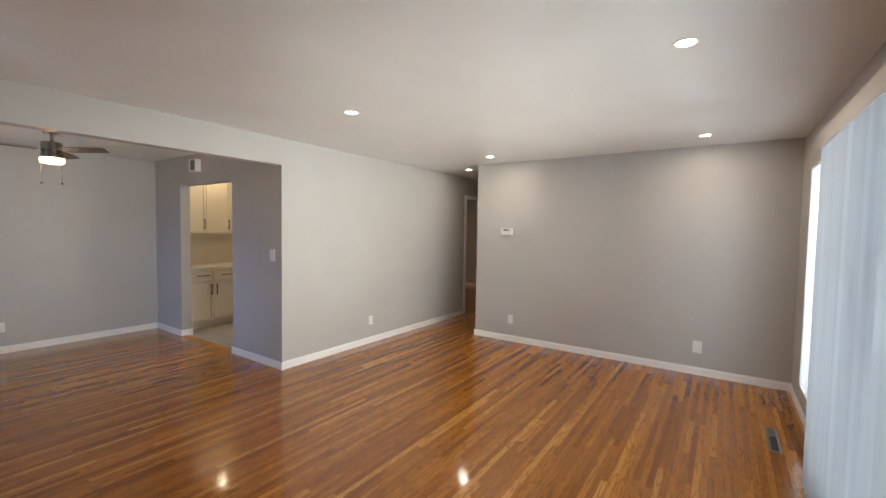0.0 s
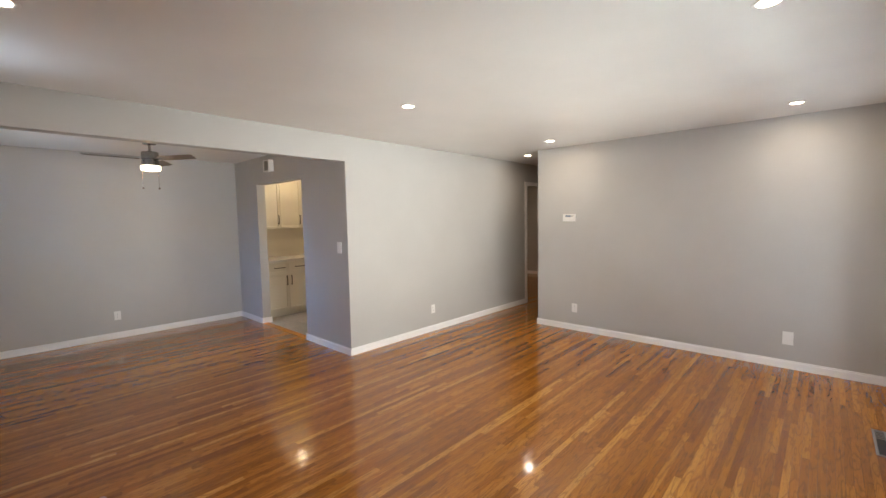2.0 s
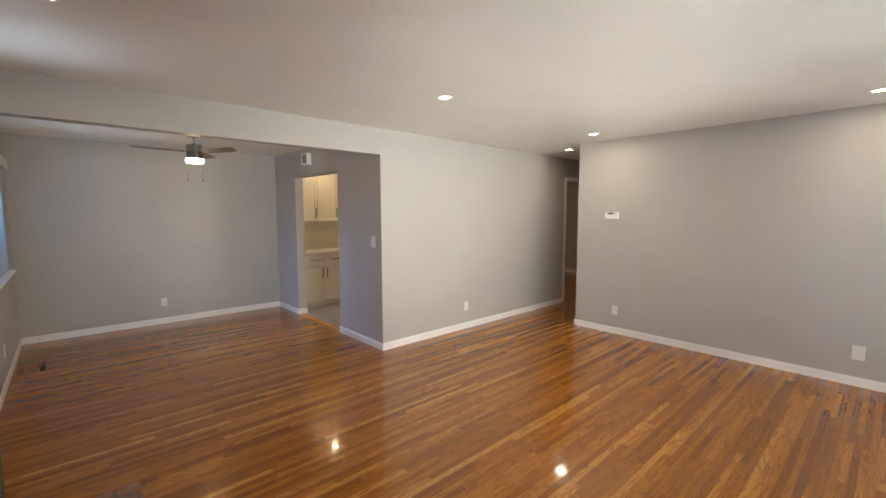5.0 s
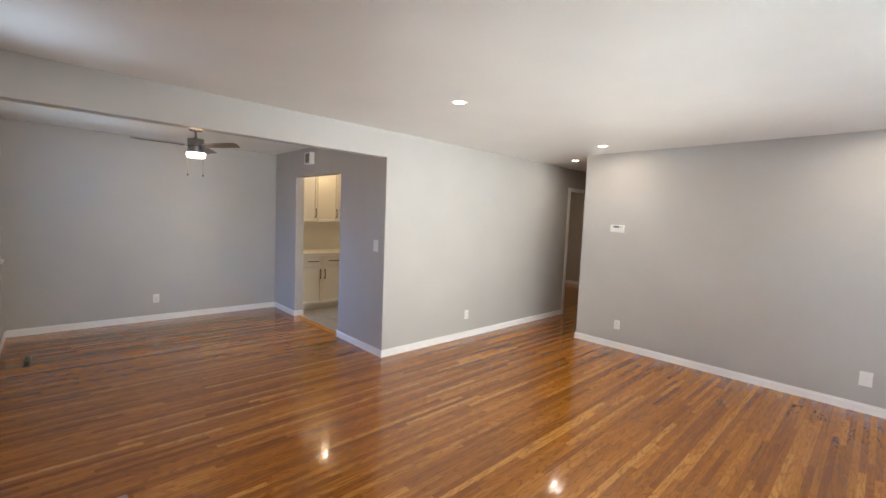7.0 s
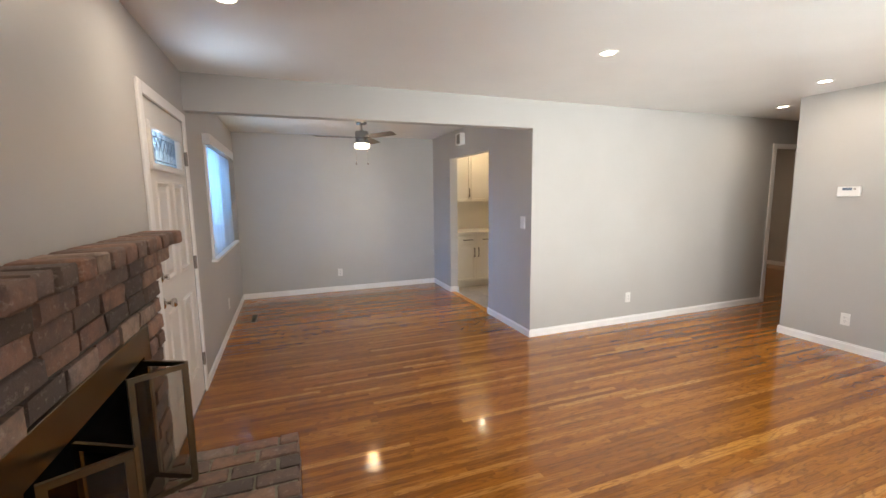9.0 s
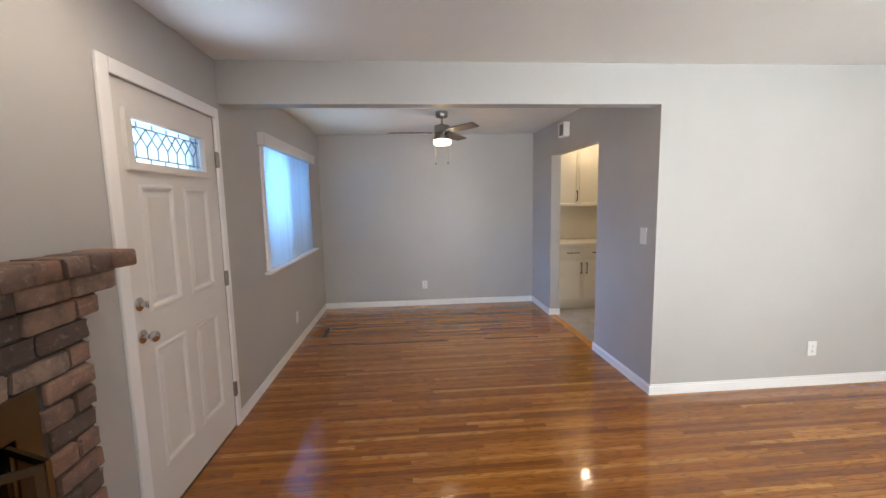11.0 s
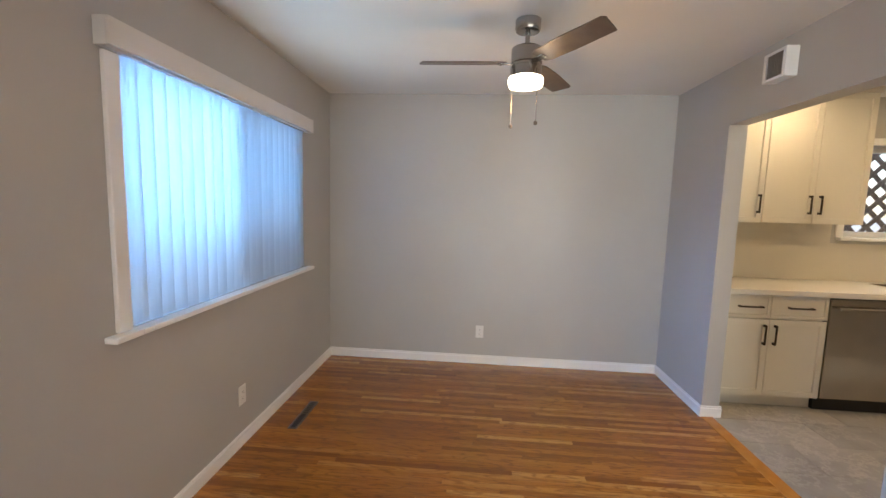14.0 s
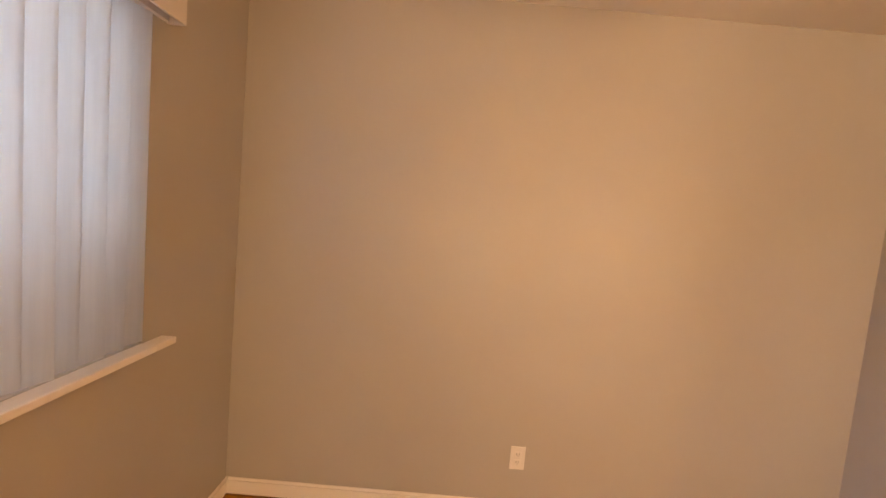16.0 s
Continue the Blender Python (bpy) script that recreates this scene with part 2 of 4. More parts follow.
def translucent(name, colour, share, uneven, mode=0.35):
    m, t, b = material(name, mode)
    b.inputs["Base Color"].default_value = (*colour, 1)
    tr = nd(t, "ShaderNodeBsdfTranslucent")
    v = coords(t, (1, 1, 0.05))
    # random tone per slat paints in the shading stripes of curved slats
    each = ramp(t, t.nodes.new("ShaderNodeObjectInfo").outputs["Random"], (0.0, (uneven,) * 3), (1.0, (1.0, 1.0, 1.0)))
    # faint vinyl mottle multiplied by that painted stripe shading
    aged = mixed(t, 1.0, ramp(t, noise_of(t, v, 60, 3), (0.3, tuple(c * 0.94 for c in colour)), (0.7, colour)), each, "MULTIPLY")
    t.links.new(aged, tr.inputs["Color"])
    t.links.new(aged, b.inputs["Base Color"])
    mix = nd(t, "ShaderNodeMixShader", Fac=share)
    t.links.new(b.outputs["BSDF"], mix.inputs[1])
    t.links.new(tr.outputs["BSDF"], mix.inputs[2])
    t.links.new(mix.outputs["Shader"], t.nodes["Material Output"].inputs["Surface"])
    return m


M_SLAT = translucent("white_vinyl_slat", (0.74, 0.78, 0.84), 0.36, 0.84)
M_SHEER = translucent("thin_white_slat", (0.84, 0.86, 0.87), 0.74, 0.93)


def screen_mat():
    m, t, b = material("insect_screen", 0.8)
    b.inputs["Base Color"].default_value = (0.06, 0.06, 0.065, 1)
    tr = nd(t, "ShaderNodeBsdfTransparent")
    mix = nd(t, "ShaderNodeMixShader", Fac=0.6)
    t.links.new(b.outputs["BSDF"], mix.inputs[1])
    t.links.new(tr.outputs["BSDF"], mix.inputs[2])
    t.links.new(mix.outputs["Shader"], t.nodes["Material Output"].inputs["Surface"])
    return m


M_SCREEN = screen_mat()


def glass_mat(name, colour, rough=0.0):
    m, t, b = material(name, rough)
    b.inputs["Base Color"].default_value = (*colour, 1)
    b.inputs["Transmission Weight"].default_value = 1.0
    b.inputs["IOR"].default_value = 1.45
    return m


M_GLASS = glass_mat("clear_glass", (0.96, 0.98, 0.98))
M_BEVEL = glass_mat("textured_door_glass", (0.62, 0.80, 0.97), 0.16)
M_SMOKE = glass_mat("smoked_fireplace_glass", (0.80, 0.79, 0.75))


def emitter(name, colour, strength):
    m, t, b = material(name, 0.4)
    b.inputs["Base Color"].default_value = (0.8, 0.8, 0.8, 1)
    b.inputs["Emission Color"].default_value = (*colour, 1)
    b.inputs["Emission Strength"].default_value = strength
    return m


M_LED = emitter("led_lens", (1.0, 0.82, 0.62), 14)
M_SHADE = emitter("lit_opal_glass", (1.0, 0.84, 0.62), 5)


# ---- building blocks ----
def box(bm, x0, x1, y0, y1, z0, z1, bevel=0.0, seg=1):
    vs = bmesh.ops.create_cube(bm, size=1)["verts"]
    for v in vs:
        v.co = ((x0 + x1) / 2 + v.co.x * (x1 - x0), (y0 + y1) / 2 + v.co.y * (y1 - y0), (z0 + z1) / 2 + v.co.z * (z1 - z0))
    if bevel:
        es = list({e for v in vs for e in v.link_edges})
        bmesh.ops.bevel(bm, geom=es, offset=bevel, segments=seg, affect="EDGES", profile=0.5)
    return bm


def lathe(bm, profile, centre=(0, 0, 0), n=28):
    """Turns (radius, height) pairs round an upright axis."""
    rings = []
    for r, z in profile:
        rings.append([bm.verts.new((centre[0] + r * math.cos(2 * math.pi * i / n), centre[1] + r * math.sin(2 * math.pi * i / n),
                                    centre[2] + z)) for i in range(n)])
    for a, b in zip(rings, rings[1:]):
        for i in range(n):
            bm.faces.new((a[i], a[(i + 1) % n], b[(i + 1) % n], b[i]))
    if profile[0][0] > 0.0005:
        bm.faces.new(list(reversed(rings[0])))
    if profile[-1][0] > 0.0005:
        bm.faces.new(rings[-1])
    return bm


def rod(bm, a, b, r, n=10):
    a, b = Vector(a), Vector(b)
    turn = (b - a).to_track_quat("Z", "Y").to_matrix().to_4x4()
    m = Matrix.Translation((a + b) / 2) @ turn
    bmesh.ops.create_cone(bm, cap_ends=True, segments=n, radius1=r, radius2=r, depth=(b - a).length, matrix=m)
    return bm


def ring(bm, x0, x1, outer, inner):
    """A flat frame in the y-z plane, one closed mesh: outer and inner are (y0, y1, z0, z1)."""
    def loop(r, x):
        return [bm.verts.new((x, y, z)) for y, z in ((r[0], r[2]), (r[1], r[2]), (r[1], r[3]), (r[0], r[3]))]

    lo = [loop(outer, x0), loop(outer, x1), loop(inner, x1), loop(inner, x0)]
    for a, b in zip(lo, lo[1:] + lo[:1]):
        for i in range(4):
            bm.faces.new((a[i], a[(i + 1) % 4], b[(i + 1) % 4], b[i]))
    return bm


def mesh_of(name, bm, mat, smooth=False):
    bmesh.ops.recalc_face_normals(bm, faces=bm.faces)
    me = bpy.data.meshes.new(name)
    bm.to_mesh(me)
    bm.free()
    me.materials.append(mat)
    if smooth:
        for p in me.polygons:
            p.use_smooth = True
        me.set_sharp_from_angle(angle=radians(40))
    return me


def part(name, bm, mat, parent, label="", smooth=False):
    ob = new(name, mesh_of(name, bm, mat, smooth))
    if parent:
        ob.parent = parent
        ob.matrix_parent_inverse = parent.matrix_world.inverted() if parent.type != "EMPTY" else Matrix.Translation(-parent.location)
    return tagged(ob, label)


def thing(name, at, label, category, group="", kind=""):
    ob = new(name)
    ob.empty_display_size = 0.05
    ob.location = at
    return tagged(ob, label, category, group, kind)


def setting(name, bm, mat, label):
    if name.startswith("wall_"):     # walls stand on the slab, below the finished floor
        for v in bm.verts:
            v.co.z = -0.06 if abs(v.co.z) < 1e-6 else v.co.z
    return tagged(part(name, bm, mat, None), label, "", "", "structure")


def B(*a, **k):
    return box(bmesh.new(), *a, **k)


# ---- the shell ----
H = 2.44
W0, W1 = -4.43, 3.03      # south window wall and north dining wall, inner faces
XE, XK = 5.58, 3.03       # thermostat wall and kitchen wall, inner faces


def boxes(*rows):
    bm = bmesh.new()
    for r in rows:
        box(bm, *r)
    return bm


# west wall with the front door opening and the dining window opening
DY0, DY1, DZ = -1.03, -0.095, 2.065
NY0, NY1, NZ0, NZ1 = 0.775, 2.42, 0.945, 2.03
BY0, BY1, BZ0, BZ1 = -2.63, -1.62, 0.245, 0.986      # firebox opening
setting("wall_west", boxes((-0.16, 0, W0 - 0.16, BY0, 0, H), (-0.16, 0, BY0, BY1, 0, BZ0), (-0.16, 0, BY0, BY1, BZ1, H), (-0.16, 0, BY1, DY0, 0, H), (-0.16, 0, DY0, DY1, DZ, H), (-0.16, 0, DY1, NY0, 0, H),
                           (-0.16, 0, NY0, NY1, 0, NZ0), (-0.16, 0, NY0, NY1, NZ1, H), (-0.16, 0, NY1, W1 + 0.14, 0, H)),
        M_WALL, "grey painted wall with front door and dining window")
setting("wall_north", boxes((0, 10.2, W1, W1 + 0.14, 0, 1.29), (0, 4.45, W1, W1 + 0.14, 1.29, 2.05), (5.45, 10.2, W1, W1 + 0.14, 1.29, 2.05),
                            (0, 10.2, W1, W1 + 0.14, 2.05, H)), M_WALL, "plain grey painted dining wall")
KY0, KY1, KZ = 0.965, 2.265, 2.055
setting("wall_kitchen", boxes((XK, XK + 0.12, 0, KY0, 0, H), (XK, XK + 0.12, KY0, KY1, KZ, H), (XK, XK + 0.12, KY1, W1, 0, H)),
        M_WALL, "grey painted wall with an open doorway to the kitchen")
setting("header_beam", boxes((0, XK, 0, 0.12, 2.165, H)), M_WALL, "pale painted header over the dining opening")
HX0, HX1 = 6.75, 7.56
setting("wall_partition", boxes((XK + 0.12, HX0, 0, 0.12, 0, H), (HX0, HX1, 0, 0.12, 2.07, H), (HX1, 10.2, 0, 0.12, 0, H)),
        M_WALL, "long pale painted partition wall leading to the hall")
setting("wall_east", boxes((XE, XE + 0.12, W0, -0.90, 0, H)), M_WALL, "grey painted wall with thermostat")
setting("wall_hall_south", boxes((XE + 0.12, 10.2, -1.02, -0.90, 0, H)), M_WALL, "grey painted hall wall")
setting("wall_hall_end", boxes((10.05, 10.2, -0.90, 0, 0, H), (10.05, 10.2, 0.12, W1, 0, H)), M_WALL, "grey painted end wall")
setting("wall_kitchen_east", boxes((6.3, 6.42, 0.12, W1, 0, H)), M_WALL, "plain grey wall")
SX0, SX1, SZ = 1.08, 3.48, 2.04
TX0, TX1, TZ0, TZ1 = 3.80, 4.85, 0.285, 2.06
setting("wall_south", boxes((0, SX0, W0 - 0.16, W0, 0, H), (SX0, SX1, W0 - 0.16, W0, SZ, H), (SX1, TX0, W0 - 0.16, W0, 0, H),
                            (TX0, TX1, W0 - 0.16, W0, 0, TZ0), (TX0, TX1, W0 - 0.16, W0, TZ1, H), (TX1, XE + 0.12, W0 - 0.16, W0, 0, H)),
        M_WALL, "grey painted wall with patio door and tall window")
setting("ceiling", boxes((-0.16, 10.2, W0 - 0.16, W1 + 0.14, H, H + 0.14)), M_CEIL, "smooth off-white painted ceiling")
kitchen_floor = setting("kitchen_floor", boxes((XK + 0.075, 6.3, 0.12, W1, -0.06, -0.006)), M_JOINT, "grey stone-look tiled kitchen floor")
setting("ground", boxes((-400, 400, -400, 400, -0.5, -0.25)), M_OUT, "pale concrete ground outside")

# baseboards
BH, BT = 0.083, 0.014


def baseboard(x0, x1, y0, y1):
    bm = boxes((x0, x1, y0, y1, 0, BH - 0.018))
    ix, iy = (0.004, 0) if x1 - x0 < y1 - y0 else (0, 0.004)
    box(bm, x0 + ix, x1 - ix, y0 + iy, y1 - iy, BH - 0.018, BH, 0.003)
    setting("baseboard", bm, M_TRIM, "white painted baseboard")


baseboard(0, BT, -0.038, W1)
baseboard(BT, XK - BT, W1 - BT, W1)
baseboard(XK - BT, XK, KY1, W1)
baseboard(XK - BT, XK + 0.12 + BT, KY1 - BT, KY1)
baseboard(XK - BT, XK, -BT, KY0)
baseboard(XK - BT, XK + 0.12 + BT, KY0, KY0 + BT)
baseboard(XK, HX0 - 0.065, -BT, 0)
baseboard(XE - BT, XE, W0, -0.90 + BT)
baseboard(XE, 10.05, -0.90, -0.90 + BT)
baseboard(SX1 + 0.05, XE - BT, W0, W0 + BT)
baseboard(10.05 - BT, 10.05, 1.40, W1)
baseboard(0, BT, W0, -2.9)

# ---- door and window trim ----
def casing(name, pieces, label):
    bm = bmesh.new()
    for p in pieces:
        box(bm, *p, bevel=0.004, seg=2)
    return setting(name, bm, M_TRIM, label)


casing("door_trim", [(0, 0.016, DY0 - 0.065, DY0 + 0.004, 0, DZ + 0.06), (0, 0.016, DY1 - 0.004, DY1 + 0.056, 0, DZ + 0.06),
                     (0, 0.0165, DY0 + 0.0045, DY1 - 0.0045, DZ - 0.004, DZ + 0.06)], "white painted casing of the front door")
casing("hall_door_trim", [(HX0 - 0.063, HX0 + 0.004, -0.016, 0, 0, 2.13), (HX1 - 0.004, HX1 + 0.063, -0.016, 0, 0, 2.13),
                          (HX0 + 0.0045, HX1 - 0.0045, -0.0165, 0, 2.066, 2.13), (HX0 - 0.002, HX0 + 0.016, 0.001, 0.119, 0, 2.066)],
       "white painted casing of the hall doorway")

casing("hall_far_trim", [(10.032, 10.05, 1.33, 1.40, 0, 2.13), (10.032, 10.05, 0.50, 0.57, 0, 2.13), (10.0315, 10.05, 0.5705, 1.3295, 2.065, 2.13)],
       "white painted casing of a far door")


def far_door():
    door = thing("hall_door", (10.03, 0.95, 0.01), "closed white door at the end of the back room", "door", kind="structure")
    part("door_leaf", B(10.036, 10.0495, 0.575, 1.325, 0.008, 2.06, bevel=0.003), M_DOOR, door)
    bm = lathe(bmesh.new(), [(0.0, 0.0), (0.03, 0.0), (0.028, 0.007), (0.011, 0.012), (0.011, 0.034), (0.025, 0.046), (0.025, 0.058), (0.0, 0.066)])
    bmesh.ops.transform(bm, matrix=pose(10.036, 1.26, 0.93, 0, -90, 0), verts=bm.verts)
    part("door_knob", bm, M_CHROME, door, "nickel round knob", True)


far_door()

# ---- front door ----
def panel_field(bm, y0, y1, z0, z1, face):
    """A raised panel: a sunk moulding ring round a field that rises again."""
    steps = [(0.0, 0.0), (0.012, 0.007), (0.022, 0.004), (0.030, -0.009), (0.058, -0.002)]
    loops = [[bm.verts.new((face + d, y, z)) for y, z in ((y0 + s, z0 + s), (y1 - s, z0 + s), (y1 - s, z1 - s), (y0 + s, z1 - s))]
             for s, d in steps]
    for a, b in zip(loops, loops[1:]):
        for i in range(4):
            bm.faces.new((a[i], a[(i + 1) % 4], b[(i + 1) % 4], b[i]))
    bm.faces.new(loops[-1])


def front_door():
    door = thing("front_door", (-0.02, (DY0 + DY1) / 2, 0.01), "closed white panelled front door with a leaded glass light", "door", kind="structure")
    y0, y1, z0, z1, f = DY0 + 0.006, DY1 - 0.006, 0.012, DZ - 0.006, -0.003
    ys = [y0, -0.885, -0.605, -0.51, -0.235, y1]
    zs = [z0, 0.235, 0.845, 1.02, 1.615, 1.70, 1.915, z1]
    bm = bmesh.new()
    holes = {(1, 1), (3, 1), (1, 3), (3, 3)}
    lite = {(1, 5), (2, 5), (3, 5)}
    for i in range(5):
        for k in range(7):
            if (i, k) in holes:
                panel_field(bm, ys[i], ys[i + 1], zs[k], zs[k + 1], f)
            elif (i, k) not in lite:
                bm.faces.new([bm.verts.new((f, y, z)) for y, z in ((ys[i], zs[k]), (ys[i + 1], zs[k]), (ys[i + 1], zs[k + 1]), (ys[i], zs[k + 1]))])
    bmesh.ops.remove_doubles(bm, verts=bm.verts, dist=0.0005)
    for a, b, c, d in ((y0, -0.885, z0, z1), (-0.235, y1, z0, z1), (-0.885, -0.235, z0, 1.70), (-0.885, -0.235, 1.915, z1)):
        box(bm, -0.045, -0.016, a, b, c, d)
    for a, b, c, d in ((y0, y0 + 0.01, z0, z1), (y1 - 0.01, y1, z0, z1), (y0 + 0.01, y1 - 0.01, z0, z0 + 0.01), (y0 + 0.01, y1 - 0.01, z1 - 0.01, z1)):
        box(bm, -0.016, f - 0.0005, a, b, c, d)
    part("door_leaf", bm, M_DOOR, door)
    gy0, gy1, gz0, gz1 = -0.915, -0.262, 1.712, 1.902
    bm = ring(bmesh.new(), -0.012, 0.014, (gy0 - 0.045, gy1 + 0.045, gz0 - 0.04, gz1 + 0.04), (gy0, gy1, gz0, gz1))
    bmesh.ops.bevel(bm, geom=list(bm.edges), offset=0.005, segments=2, affect="EDGES")
    part("light_frame", bm, M_DOOR, door, "moulded white frame of the glass")
    pane = part("glass_pane", B(-0.026, -0.022, gy0 - 0.01, gy1 + 0.01, gz0 - 0.01, gz1 + 0.01), M_BEVEL, door, "bevelled leaded glass")
    pane.visible_shadow = False
    bm = bmesh.new()
    x, w = -0.0205, 0.0031

    def came(ya, za, yb, zb, r=w):
        rod(bm, (x, ya, za), (x, yb, zb), r, 6)

    by, bz = 0.028, 0.026
    top, low = gz1 - bz, gz0 + bz
    came(gy0, top, gy1, top)
    came(gy0, low, gy1, low)
    came(gy0 + by, gz0, gy0 + by, gz1)
    came(gy1 - by, gz0, gy1 - by, gz1)
    for i in range(5):
        yy = gy0 + by + (gy1 - gy0 - 2 * by) * (i + 0.5) / 5
        came(yy, top, yy, gz1)
        came(yy - 0.03, low, yy - 0.03, gz0)
    n, span = 7, (gy1 - gy0 - 2 * by)
    for i in range(n):
        a, b = gy0 + by + span * i / n, gy0 + by + span * (i + 1) / n
        mid = (a + b) / 2
        hi, lo, cz = top, top - 0.085, top - 0.042
        came(a, cz, mid, hi)
        came(mid, hi, b, cz)
        came(a, cz, mid, lo)
        came(mid, lo, b, cz)
        came(mid, lo, mid, low)
        bmesh.ops.create_icosphere(bm, subdivisions=1, radius=0.006, matrix=Matrix.Translation((x, mid, low)))
    part("leading", bm, M_LEAD, door, "dark lead cames", True)
    for z in (0.271, 1.034, 1.797):
        bm = B(-0.002, 0.0185, -0.103, -0.082, z - 0.047, z + 0.047, bevel=0.001)
        rod(bm, (0.012, -0.104, z - 0.05), (0.012, -0.104, z + 0.05), 0.0085)
        part("hinge", bm, M_SATIN, door, "satin nickel hinge", True)
    for nm, z in (("deadbolt", 1.075), ("door_knob", 0.925)):
        bm = bmesh.new()
        prof = [(0.0, 0.0), (0.031, 0.0), (0.031, 0.006), (0.024, 0.011), (0.012, 0.013), (0.010, 0.03)]
        prof += [(0.014, 0.036), (0.025, 0.046), (0.027, 0.058), (0.021, 0.066), (0.0, 0.068)] if nm == "door_knob" else [(0.012, 0.032), (0.0, 0.033)]
        lathe(bm, prof)
        if nm == "deadbolt":
            box(bm, -0.016, 0.016, -0.004, 0.004, 0.028, 0.042, 0.002)
        bmesh.ops.transform(bm, matrix=pose(f, -0.965, z, 0, 90, 0), verts=bm.verts)
        part(nm, bm, M_CHROME, door, "polished nickel " + ("round knob" if nm == "door_knob" else "thumb turn"), True)
    part("threshold", B(-0.15, 0.0, DY0, DY1, -0.01, 0.010), M_BRONZE, door, "dark metal threshold")
    return door


front_door()
casing("door_stop", [(-0.15, -0.046, DY0, DY0 + 0.005, 0, DZ), (-0.15, -0.046, DY1 - 0.005, DY1, 0, DZ), (-0.15, -0.046, DY0 + 0.005, DY1 - 0.005, DZ - 0.005, DZ)],
       "white door jamb")


# ---- windows with vertical blinds ----
def slat_mesh(width, height, mat, curve):
    """One slightly curved vinyl slat that hangs from its top, with a thickness of its own."""
    bm = bmesh.new()
    n, th = 6, 0.0012
    front, back = [], []
    for i in range(n + 1):
        u = i / n - 0.5
        d = curve * (1 - 4 * u * u)
        front.append([bm.verts.new((u * width, -d, z)) for z in (0, -height)])
        back.append([bm.verts.new((u * width, -d + th, z)) for z in (0, -height)])
    for i in range(n):
        bm.faces.new((front[i][0], front[i + 1][0], front[i + 1][1], front[i][1]))
        bm.faces.new((back[i][1], back[i + 1][1], back[i + 1][0], back[i][0]))
    for i in (0, n):
        bm.faces.new((front[i][0], front[i][1], back[i][1], back[i][0]))
    return mesh_of("slat", bm, mat, True)


def vertical_blind(at, along, inward, length, top, bottom, tilt, valance, group, mat=M_SLAT, curve=0.008, cover=M_VALANCE, width=0.089):
    """at: the wall-side start; along and inward are unit vectors; valance: (depth, height, overhang each end, drop)."""
    a, n = Vector(along), Vector(inward)
    blind = thing("vertical_blind", at, "closed white vinyl vertical blind with a plain valance", "blind", group)
    m0 = Matrix((( a.x, n.x, 0, at[0]), (a.y, n.y, 0, at[1]), (0, 0, 1, 0), (0, 0, 0, 1)))
    depth, high, over0, over1, vz, off = valance
    bm = B(-over0, length + over1, depth - 0.012, depth, vz, vz + high, bevel=0.003, seg=2)
    box(bm, -over0, -over0 + 0.01, 0.001, depth - 0.012, vz, vz + high)
    box(bm, length + over1 - 0.01, length + over1, 0.001, depth - 0.012, vz, vz + high)
    box(bm, -over0 + 0.01, length + over1 - 0.01, 0.001, depth - 0.012, vz + high - 0.008, vz + high)
    bmesh.ops.transform(bm, matrix=m0, verts=bm.verts)
    part("valance", bm, cover, blind, "pale vinyl valance")
    bm = B(-over0 + 0.02, length + over1 - 0.02, off - 0.02, off + 0.02, top, top + 0.035)
    bmesh.ops.transform(bm, matrix=m0, verts=bm.verts)
    part("head_rail", bm, M_VALANCE, blind)
    count = round(length / 0.079)
    me = slat_mesh(width, top - bottom, mat, curve)
    for i in range(count):
        ob = new("slat", me)
        ob.parent = blind
        ob.matrix_parent_inverse = Matrix.Translation(-blind.location)
        ob.matrix_basis = m0 @ pose((i + 0.5) * length / count, off, top + random.uniform(-0.003, 0.003), random.uniform(-0.25, 0.25), 0, tilt + random.uniform(-2.5, 2.5))
    return blind


def window(name, at, along, inward, width, z0, z1, screen, label):
    """A vinyl sliding window set in the outer half of its opening, drawn from the wall's inner face at one end."""
    a, n = Vector(along), Vector(inward)
    w = thing(name, (*at, z0), label, "window", kind="structure")
    m0 = Matrix(((a.x, n.x, 0, at[0]), (a.y, n.y, 0, at[1]), (0, 0, 1, 0), (0, 0, 0, 1)))

    def add(nm, bm, mat, lab=""):
        bmesh.ops.transform(bm, matrix=m0, verts=bm.verts)
        return part(nm, bm, mat, w, lab)

    f, y0, y1 = 0.045, -0.14, -0.085
    bm = boxes((0, width, y0, y1, z0, z0 + f), (0, width, y0, y1, z1 - f, z1), (0, f, y0, y1, z0 + f, z1 - f), (width - f, width, y0, y1, z0 + f, z1 - f))
    box(bm, width / 2 - f / 2, width / 2 + f / 2, y0 + 0.005, y1 - 0.005, z0 + f, z1 - f)
    add("window_frame", bm, M_GLASSFRAME, "white vinyl frame")
    for i in (0, 1):
        g = add("pane", B(f + i * (width / 2 - f / 2), width / 2 - f / 2 + i * (width / 2 - f / 2), -0.112, -0.108, z0 + f, z1 - f), M_GLASS)
        g.visible_shadow = False
    if screen:
        add("insect_screen", B(width / 2, width - f, y1 + 0.004, y1 + 0.005, z0 + f, z1 - f), M_SCREEN, "dark insect screen")
    return w


